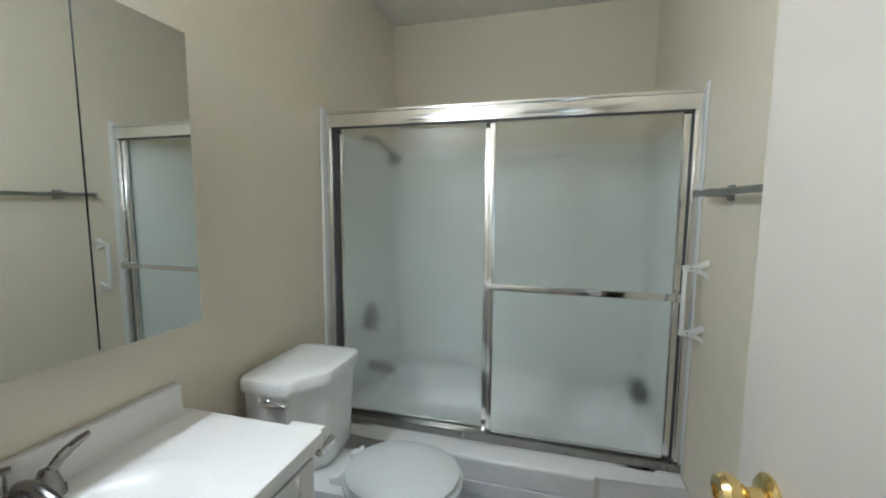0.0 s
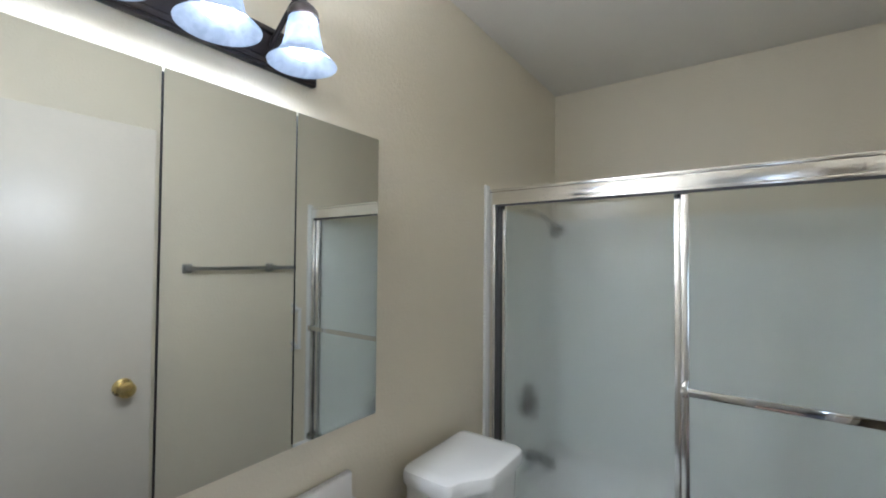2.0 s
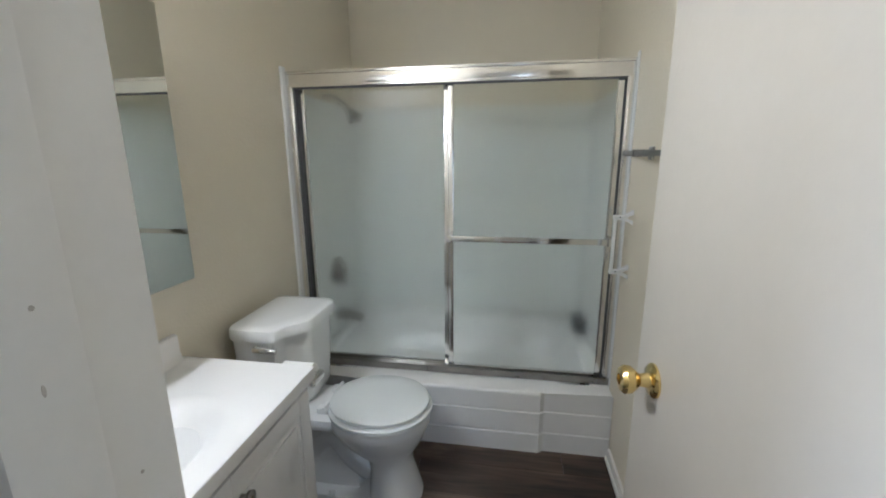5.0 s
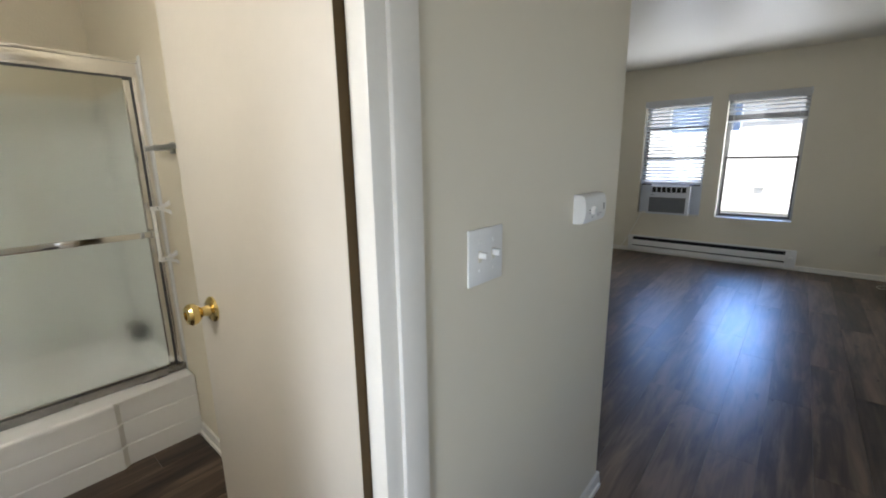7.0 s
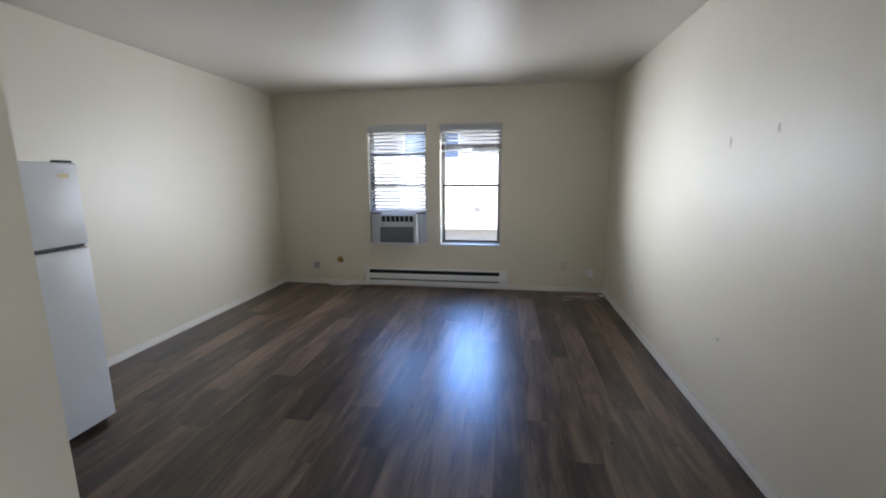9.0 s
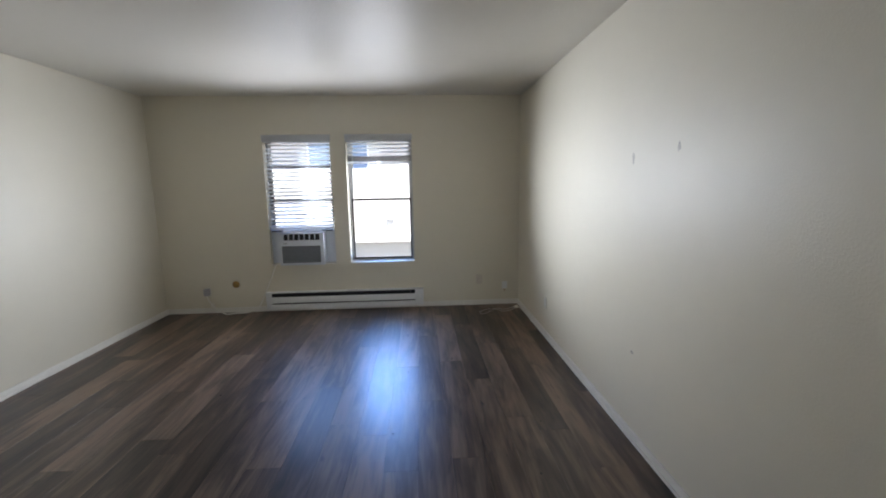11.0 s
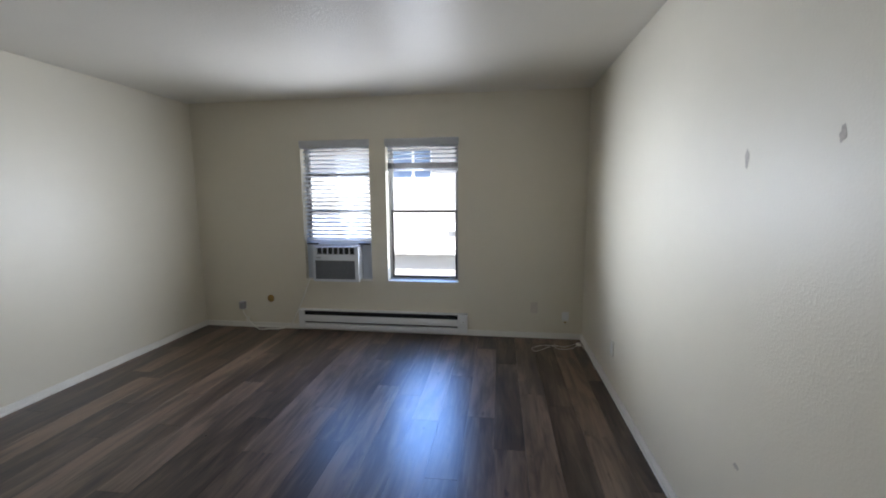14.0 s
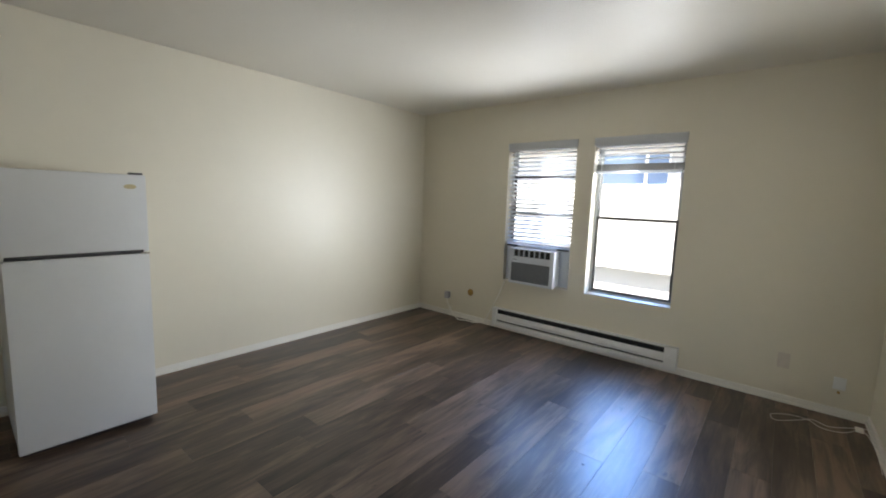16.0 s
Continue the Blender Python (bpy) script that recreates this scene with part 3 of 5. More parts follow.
# ---- bathtub with its glass sliding doors ----
def bathtub():
    tub = thing("bathtub", ((BW + BE) / 2, 2.09, 0), "white enamel alcove bathtub with ribbed apron", "bathtub")
    x0, x1, rim = BW + 0.003, BE - 0.003, 0.312
    edge, bump = 1.612, 1.594
    a, b = -0.62, 0.235
    def apron(z0, z1, inset=0.0):
        return [(x0, edge + inset), (a - 0.02, edge + inset), (a, bump + inset), (b, bump + inset), (b + 0.02, edge + inset), (x1, edge + inset), (x1, 1.70), (x0, 1.70)]
    bm = bmesh.new()
    levels = ((0.0, 0.0), (0.094, 0.0), (0.097, 0.006), (0.102, 0.006), (0.105, 0.001), (0.204, 0.001), (0.207, 0.007), (0.212, 0.007), (0.215, 0.002), (0.285, 0.002))
    ring_loft(bm, [[(x, y, z) for x, y in apron(0, 0, inset)] for z, inset in levels])
    part("apron", bm, MAT_TUB, tub)
    bm = bmesh.new()
    outer = apron(0, 0, -0.004)
    prism(bm, outer, 0.285, rim, 0.012)
    box(bm, x0, x1, 2.50, BN - 0.003, 0.26, rim, 0.01)
    box(bm, x0, x0 + 0.09, 1.70, 2.50, 0.26, rim, 0.01)
    box(bm, x1 - 0.09, x1, 1.70, 2.50, 0.26, rim, 0.01)
    part("rim", bm, MAT_TUB, tub)
    rings = []
    for inset, z in ((0.0, 0.30), (0.02, 0.23), (0.05, 0.14), (0.11, 0.075)):
        ring = []
        for k in range(40):
            t = 2 * math.pi * k / 40
            c, s = math.cos(t), math.sin(t)
            ring.append((-0.2 + (0.68 - inset) * math.copysign(abs(c) ** 0.35, c), 2.10 + (0.405 - inset) * math.copysign(abs(s) ** 0.35, s), z))
        rings.append(ring)
    bm = bmesh.new()
    made = [[bm.verts.new(p) for p in ring] for ring in rings]
    for lo, hi in zip(made, made[1:]):
        for k in range(40):
            bm.faces.new((lo[k], hi[k], hi[(k + 1) % 40], lo[(k + 1) % 40]))
    bm.faces.new(made[-1])
    part("basin", bm, MAT_TUB, tub)


bathtub()


def surround():
    wall = thing("shower_surround", ((BW + BE) / 2, BN, 0.313), "pale smooth shower wall panels around the bathtub", "wall panel")
    wall["kind"] = "structure"
    part("panel", boxes((BW + 0.004, BE - 0.004, BN - 0.006, BN - 0.001, 0.313, 1.66)), MAT_SURROUND, wall)
    part("panel", boxes((BW + 0.001, BW + 0.006, 1.79, BN - 0.006, 0.313, 1.66)), MAT_SURROUND, wall)
    part("panel", boxes((BE - 0.006, BE - 0.001, 1.79, BN - 0.006, 0.313, 1.66)), MAT_SURROUND, wall)


surround()


def shower_doors():
    y0, y1 = 1.715, 1.778
    top, low = 1.733, 0.313
    s = thing("shower_door", ((BW + BE) / 2, 1.745, low), "chrome framed sliding shower doors with obscure glass", "shower door")
    bm = boxes((BW + 0.016, BE - 0.006, y0, y1, 1.672, top - 0.012), (BW + 0.016, BE - 0.006, y0 - 0.004, y1, top - 0.012, top), (BW + 0.016, BE - 0.006, y0 - 0.003, y0 + 0.01, 1.664, 1.676), bevel=0.003)
    part("header", bm, MAT_CHROME, s)
    part("bottom_track", boxes((BW + 0.016, BE - 0.006, y0 - 0.010, y1, low, low + 0.022), (BW + 0.016, BE - 0.006, y0 - 0.010, y0 - 0.004, low + 0.02, low + 0.034), bevel=0.002), MAT_TRACK, s)
    for x0, x1 in ((BW + 0.016, BW + 0.046), (BE - 0.036, BE - 0.006)):
        part("wall_jamb", boxes((x0, x1, y0 + 0.004, y1 - 0.002, low + 0.02, 1.668), (x0 + 0.006, x1 - 0.006, y0 - 0.002, y0 + 0.01, low + 0.01, 1.668), bevel=0.002), MAT_SILVER, s)
    for x0, x1 in ((BW + 0.002, BW + 0.014), (BE - 0.005, BE - 0.002)):
        part("sealing_strip", boxes((x0, x1, y0 - 0.022, y0 + 0.014, low - 0.01, top + 0.02), bevel=0.003), MAT_PLASTIC, s, "white vertical sealing strip")
    for x0, x1 in ((BW + 0.046, BW + 0.054), (BE - 0.043, BE - 0.036)):
        part("gasket", boxes((x0, x1, y0 + 0.012, y1 - 0.006, low + 0.02, 1.668)), MAT_GASKET, s, "dark vertical rubber gasket")
    part("gasket", boxes((BW + 0.046, BE - 0.036, y0 + 0.001, y0 + 0.008, 1.656, 1.664)), MAT_GASKET, s, "dark rubber strip under the header")

    def panel(x0, x1, yc, bar):
        z0, z1 = low + 0.018, 1.695
        p = part("door_panel", boxes((x0, x1, yc - 0.008, yc + 0.008, z0, z0 + 0.022), (x0, x1, yc - 0.008, yc + 0.008, z1 - 0.026, z1), (x0, x0 + 0.024, yc - 0.009, yc + 0.009, z0, z1), (x1 - 0.024, x1, yc - 0.009, yc + 0.009, z0, z1), bevel=0.003), MAT_CHROME, s)
        pane = part("pane", boxes((x0 + 0.022, x1 - 0.022, yc - 0.0025, yc + 0.0025, z0 + 0.016, z1 - 0.02)), MAT_RAIN, p, "frosted rain-textured glass")
        pane.visible_shadow = False
        if bar:
            bz, by = 0.997, yc - 0.055
            bm = boxes((x0 + 0.006, x1 - 0.004, by - 0.005, by + 0.005, bz - 0.013, bz + 0.013), bevel=0.003)
            part("towel_rail", bm, MAT_POLISHED, p, "flat chrome towel rail")
            for bx in (x0 + 0.014, x1 - 0.014):
                part("bracket", boxes((bx - 0.012, bx + 0.012, by - 0.008, yc - 0.007, bz - 0.017, bz + 0.017), bevel=0.004), MAT_CHROME, p)
    panel(BW + 0.052, -0.204, 1.762, False)
    panel(-0.205, BE - 0.044, 1.735, True)


shower_doors()


def shower_fittings():
    v = thing("shower_valve", (BW + 0.006, 2.16, 0.68), "dark chrome round shower valve on the tub wall", "valve")
    part("plate", lathe(bmesh.new(), [(0.0, 0.0), (0.085, 0.0), (0.080, 0.012), (0.03, 0.018), (0.026, 0.05), (0.0, 0.052)], (BW + 0.006, 2.16, 0.68), "x"), MAT_NICKEL, v)
    part("lever", tube(bmesh.new(), [(BW + 0.05, 2.16, 0.68), (BW + 0.06, 2.13, 0.62), (BW + 0.065, 2.12, 0.60)], 0.010), MAT_NICKEL, v)
    bm = tube(bmesh.new(), [(BW + 0.006, 2.16, 0.40), (BW + 0.08, 2.16, 0.40), (BW + 0.13, 2.16, 0.388), (BW + 0.14, 2.16, 0.365)], 0.024, 14)
    solid("tub_spout", bm, MAT_NICKEL, "dark chrome tub spout on the wall", "spout")
    h = thing("overhead_shower", (BW + 0.006, 2.12, 1.66), "dark shower head on a bent arm", "shower head")
    part("arm", tube(bmesh.new(), smooth_path([(BW + 0.0, 2.12, 1.68), (BW + 0.06, 2.12, 1.68), (BW + 0.12, 2.12, 1.64), (BW + 0.15, 2.12, 1.61)]), 0.010), MAT_NICKEL, h)
    bm = lathe(bmesh.new(), [(0.012, 0.03), (0.016, 0.0), (0.038, -0.03), (0.040, -0.045), (0.0, -0.046)], (0, 0, 0))
    bmesh.ops.rotate(bm, cent=(0, 0, 0), matrix=Matrix.Rotation(radians(-35), 3, "Y"), verts=bm.verts)
    bmesh.ops.translate(bm, vec=(BW + 0.165, 2.12, 1.59), verts=bm.verts)
    part("head", bm, MAT_NICKEL, h)
    bm = boxes((-0.25, -0.12, BN - 0.05, BN - 0.006, 0.565, 0.595), bevel=0.006)
    solid("soap_dish", bm, MAT_SEAT, "small pale soap dish on the shower wall", "soap dish")
    bm = boxes((BE - 0.085, BE - 0.012, 2.26, 2.42, 0.313, 0.395), bevel=0.02)
    solid("bath_sponge", bm, MAT_DARK, "dark grey bath sponge on the tub rim", "sponge")


shower_fittings()


# ---- toilet ----
def toilet():
    t = thing("toilet", (-0.58, 1.28, 0), "white porcelain toilet with its lid closed", "toilet")
    cy = 1.285
    def tank_outline(grow, bow):
        y0, y1, x0 = 1.128 - grow, 1.476 + grow, BW + 0.042
        front = -0.745 + grow
        pts = [(x0, y0 + 0.010), (x0 + 0.020, y0), (front - 0.030, y0), (front - 0.010, y0 + 0.006)]
        for k in range(9):
            u = k / 8
            pts.append((front + bow * (0.5 - 0.5 * math.cos(math.pi * u)), y0 + 0.022 + 0.125 * u))
        for k in range(9):
            u = math.pi / 2 * k / 8
            pts.append((front + bow - 0.05 * (1 - math.cos(u)), y1 - 0.05 + 0.05 * math.sin(u)))
        pts += [(x0 + 0.020, y1), (x0, y1 - 0.010)]
        return pts
    bm = bmesh.new()
    rings = []
    for z, g in ((0.385, -0.03), (0.42, -0.014), (0.55, -0.006), (0.714, 0.0)):
        rings.append([(x, y, z) for x, y in tank_outline(g, 0.070)])
    ring_loft(bm, rings)
    part("tank", bm, MAT_PORCELAIN, t)
    rings = []
    for z, g in ((0.712, 0.006), (0.716, 0.016), (0.744, 0.017), (0.756, 0.012), (0.762, 0.000), (0.764, -0.026)):
        rings.append([(x, y, z) for x, y in tank_outline(g, 0.070)])
    lid = part("tank_lid", ring_loft(bmesh.new(), rings), MAT_PORCELAIN, t)
    lx, ly, lz = -0.815, 1.129, 0.684
    bm = lathe(bmesh.new(), [(0.0, 0.0), (0.014, 0.0), (0.014, -0.010), (0.009, -0.016), (0.0, -0.016)], (lx, ly, lz), "y")
    tube(bm, smooth_path([(lx - 0.006, ly - 0.014, lz), (lx + 0.03, ly - 0.022, lz + 0.005), (lx + 0.080, ly - 0.016, lz + 0.001)]), 0.010, 14)
    part("flush_lever", bm, MAT_CHROME, t, "chrome flush lever")
    # bowl from the foot up to the rim
    bm = bmesh.new()
    rings = [egg(-0.38, cy, 0.09, 0.130, 0.138, 0.0), egg(-0.38, cy, 0.085, 0.122, 0.130, 0.03), egg(-0.385, cy, 0.075, 0.098, 0.100, 0.14), egg(-0.39, cy, 0.080, 0.102, 0.104, 0.20), egg(-0.42, cy, 0.15, 0.175, 0.138, 0.265), egg(-0.43, cy, 0.18, 0.212, 0.172, 0.335), egg(-0.43, cy, 0.19, 0.215, 0.178, 0.372), egg(-0.43, cy, 0.185, 0.208, 0.172, 0.384)]
    ring_loft(bm, rings)
    part("bowl", bm, MAT_PORCELAIN, t)
    bm = boxes((-0.93, -0.56, cy - 0.125, cy + 0.125, 0.335, 0.386), bevel=0.02)
    part("bowl_shelf", bm, MAT_PORCELAIN, t)
    bm = tube(bmesh.new(), smooth_path([(-0.46, cy, 0.10), (-0.54, cy, 0.16), (-0.61, cy, 0.245), (-0.68, cy, 0.20), (-0.72, cy, 0.10), (-0.73, cy, 0.02)], 6), 0.058, 18)
    box(bm, -0.80, -0.42, cy - 0.105, cy + 0.105, 0.0, 0.032, 0.012)
    box(bm, -0.80, -0.50, cy - 0.050, cy + 0.050, 0.025, 0.340, 0.020)
    part("trapway", bm, MAT_PORCELAIN, t)
    bm = bmesh.new()
    ring_loft(bm, [egg(-0.415, cy, 0.195, 0.200, 0.176, 0.383), egg(-0.415, cy, 0.203, 0.208, 0.184, 0.388), egg(-0.415, cy, 0.203, 0.208, 0.184, 0.401), egg(-0.415, cy, 0.194, 0.199, 0.176, 0.407)])
    part("seat", bm, MAT_SEAT, t)
    bm = bmesh.new()
    ring_loft(bm, [egg(-0.415, cy, 0.186, 0.186, 0.162, 0.410), egg(-0.415, cy, 0.197, 0.197, 0.173, 0.414), egg(-0.415, cy, 0.196, 0.196, 0.172, 0.424), egg(-0.415, cy, 0.185, 0.186, 0.162, 0.430), egg(-0.415, cy, 0.12, 0.12, 0.10, 0.432)])
    part("seat_lid", bm, MAT_SEAT, t)
    for hy in (cy - 0.072, cy + 0.072):
        bm = boxes((-0.645, -0.598, hy - 0.018, hy + 0.018, 0.387, 0.412), bevel=0.006)
        tube(bm, [(-0.612, hy - 0.024, 0.414), (-0.612, hy + 0.024, 0.414)], 0.009)
        part("seat_hinge", bm, MAT_PLASTIC, t, "white plastic seat hinge")
    for hy in (cy - 0.098, cy + 0.098):
        part("bolt_cap", lathe(bmesh.new(), [(0.014, 0.035), (0.013, 0.047), (0.007, 0.054), (0.0, 0.055)], (-0.60, hy, 0)), MAT_PLASTIC, t)


toilet()


# ---- vanity, sink top, tap and paper holder ----
VY0, VY1, VX = 0.112, 0.925, -0.528


def vanity():
    v = thing("vanity_cabinet", ((BW + VX) / 2, (VY0 + VY1) / 2, 0), "white painted vanity cabinet with two panelled doors", "cabinet")
    part("body", boxes((BW + 0.002, VX, VY0, VY1, 0.09, 0.700), (BW + 0.002, VX - 0.06, VY0 + 0.002, VY1 - 0.002, 0.0, 0.09), bevel=0.002), MAT_VANITY, v)
    for y0, y1, ky in ((0.505, VY1 - 0.012, 0.585), (VY0 + 0.012, 0.497, 0.430)):
        z0, z1, x = 0.115, 0.685, VX + 0.0005
        f = 0.055
        d = part("door", boxes((x, x + 0.012, y0, y1, z0, z1), bevel=0.003), MAT_VANITY, v)
        for name, a in (("stile", (y0, y0 + f, z0, z1)), ("stile", (y1 - f, y1, z0, z1)), ("rail", (y0 + f, y1 - f, z0, z0 + f)), ("rail", (y0 + f, y1 - f, z1 - f, z1))):
            part(name, box(bmesh.new(), x + 0.0115, x + 0.018, *a, 0.003), MAT_VANITY, d)
        part("raised_panel", box(bmesh.new(), x + 0.0115, x + 0.017, y0 + f + 0.022, y1 - f - 0.022, z0 + f + 0.022, z1 - f - 0.022, 0.005), MAT_VANITY, d)
        part("knob", lathe(bmesh.new(), [(0.006, 0.0), (0.006, 0.012), (0.016, 0.018), (0.017, 0.026), (0.010, 0.031), (0.0, 0.032)], (VX + 0.017, ky, 0.612), "x", 20), MAT_NICKEL, d, "brushed nickel round knob")


vanity()


def sink_top():
    """A moulded counter with an oval basin, sunk by lowering a fine grid."""
    x0, x1, y0, y1, z = BW + 0.003, -0.503, BS + 0.003, 0.945, 0.740
    top = thing("sink_countertop", ((x0 + x1) / 2, (y0 + y1) / 2, 0.70), "white moulded countertop with integral oval sink", "countertop")
    cx, cy, ax, ay = -0.715, 0.525, 0.150, 0.215
    nx, ny = 40, 72
    bm = bmesh.new()
    grid = []
    for i in range(nx + 1):
        row = []
        for j in range(ny + 1):
            x, y = x0 + (x1 - x0) * i / nx, y0 + (y1 - y0) * j / ny
            r = math.hypot((x - cx) / ax, (y - cy) / ay)
            drop = 0.0
            if r < 1:
                u = 1 - r
                v = min(1, u * 1.35)
                drop = 0.115 * v * v * (3 - 2 * v)
            elif r < 1.09:
                drop = -0.003 * math.sin((r - 1) / 0.09 * math.pi)
            row.append(bm.verts.new((x, y, z - drop)))
        grid.append(row)
    for i in range(nx):
        for j in range(ny):
            bm.faces.new((grid[i][j], grid[i + 1][j], grid[i + 1][j + 1], grid[i][j + 1]))
    part("basin_top", bm, MAT_CULTURED, top)
    bm = boxes((x1 - 0.012, x1 + 0.002, y0, y1 + 0.001, 0.702, z - 0.001), (x0, x1 - 0.012, y1 - 0.012, y1 + 0.001, 0.702, z - 0.001), (x0, x1, y0, y0 + 0.01, 0.702, z - 0.001), bevel=0.003)
    part("edge", bm, MAT_CULTURED, top)
    bm = bmesh.new()
    side = [(0.0, 0.0), (0.034, 0.0), (0.024, 0.012), (0.020, 0.030), (0.019, 0.082), (0.014, 0.086), (0.0, 0.086)]
    ends = [[bm.verts.new((x0 + a, y, z - 0.001 + b)) for a, b in side] for y in (y0, y1 - 0.022)]
    n = len(side)
    for k in range(n):
        bm.faces.new((ends[0][k], ends[0][(k + 1) % n], ends[1][(k + 1) % n], ends[1][k]))
    bm.faces.new(ends[0])
    bm.faces.new(ends[1])
    part("backsplash", bm, MAT_CULTURED, top)
    part("drain", lathe(bmesh.new(), [(0.022, 0.0), (0.022, 0.004), (0.014, 0.005), (0.0, 0.003)], (cx, cy, z - 0.116)), MAT_NICKEL, top, "round metal drain")


sink_top()


def flat_blade(points, wide, thick):
    """A lever that widens and flattens towards its rounded tip."""
    rings, n = [], len(points)
    for k, p in enumerate(points):
        u = k / (n - 1)
        w = (0.008 + (wide - 0.008) * min(1, 1.6 * u)) * (1.0 if u < 0.9 else 0.6)
        h = 0.017 + (thick - 0.017) * min(1, 1.25 * u)
        rings.append([(p.x + w * math.cos(2 * math.pi * j / 14), p.y, p.z + h * math.sin(2 * math.pi * j / 14)) for j in range(14)])
    return ring_loft(bmesh.new(), rings)


def tap():
    x, y, z = -0.888, 0.525, 0.7405
    f = thing("faucet", (x, y, z), "dark brushed nickel two-handle bathroom faucet", "faucet")
    bm = bmesh.new()
    ring_loft(bm, [[(x + 0.028 * math.cos(a), y + (0.082 if abs(math.sin(a)) > 0.02 else 0.06) * math.copysign(abs(math.sin(a)) ** 0.6, math.sin(a)), zz) for a in [2 * math.pi * k / 32 for k in range(32)]] for zz in (z, z + 0.016)])
    part("base", bm, MAT_NICKEL, f)
    for s in (-1, 1):
        hy = y + s * 0.052
        bm = lathe(bmesh.new(), [(0.024, 0.014), (0.023, 0.030), (0.018, 0.048), (0.012, 0.062), (0.0, 0.066)], (x, hy, z), steps=20)
        blade = smooth_path([(x + 0.002, hy, z + 0.050), (x + 0.004, hy + s * 0.022, z + 0.074), (x + 0.008, hy + s * 0.052, z + 0.092), (x + 0.010, hy + s * 0.072, z + 0.100)], 5)
        part("lever", flat_blade(blade, 0.013, 0.006), MAT_NICKEL, f)
        part("handle", bm, MAT_NICKEL, f)
    bm = lathe(bmesh.new(), [(0.022, 0.014), (0.019, 0.032), (0.017, 0.046)], (x, y, z), steps=20)
    tube(bm, smooth_path([(x, y, z + 0.035), (x + 0.02, y, z + 0.062), (x + 0.06, y, z + 0.070), (x + 0.105, y, z + 0.055), (x + 0.115, y, z + 0.040)], 6), 0.0135, 14)
    part("spout", bm, MAT_NICKEL, f)
    bm = tube(bmesh.new(), [(x - 0.022, y, z + 0.01), (x - 0.022, y, z + 0.085)], 0.003)
    lathe(bm, [(0.0, 0.083), (0.010, 0.085), (0.011, 0.091), (0.0, 0.094)], (x - 0.022, y, z), steps=14)
    part("lift_rod", bm, MAT_NICKEL, f)


tap()


def paper_holder():
    y, z = VY1 + 0.058, 0.692
    p = thing("toilet_paper_holder", (-0.58, VY1, z), "chrome toilet paper holder on the vanity side", "paper holder")
    for x in (-0.645, -0.505):
        part("post", boxes((x - 0.010, x + 0.010, VY1, y + 0.012, z - 0.012, z + 0.012), bevel=0.005), MAT_CHROME, p)
    part("spindle", tube(bmesh.new(), [(-0.645, y, z), (-0.505, y, z)], 0.008, 14), MAT_CHROME, p)
    bm = lathe(bmesh.new(), [(0.019, -0.05), (0.033, -0.05), (0.033, 0.05), (0.019, 0.05)], (-0.575, y, z), "x", 32)
    solid("toilet_paper", bm, MAT_PAPER, "white toilet paper roll on the holder", "toilet paper")


paper_holder()


# ---- mirror cabinet and light bar ----
def mirror_cabinet():
    y0, y1, z0, z1, x = 0.140, 0.902, 1.020, 1.742, -0.828
    c = thing("mirror_cabinet", (BW, (y0 + y1) / 2, z0), "three-door frameless mirrored medicine cabinet", "mirror cabinet")
    part("body", boxes((BW + 0.001, x - 0.008, y0 + 0.006, y1 - 0.006, z0 + 0.004, z1 - 0.004), bevel=0.002), MAT_GASKET, c)
    for a, b in ((y0, 0.394), (0.398, 0.650), (0.654, y1)):
        part("mirror_door", boxes((x - 0.006, x, a, b, z0, z1)), MAT_MIRROR, c, "frameless mirror door")


mirror_cabinet()


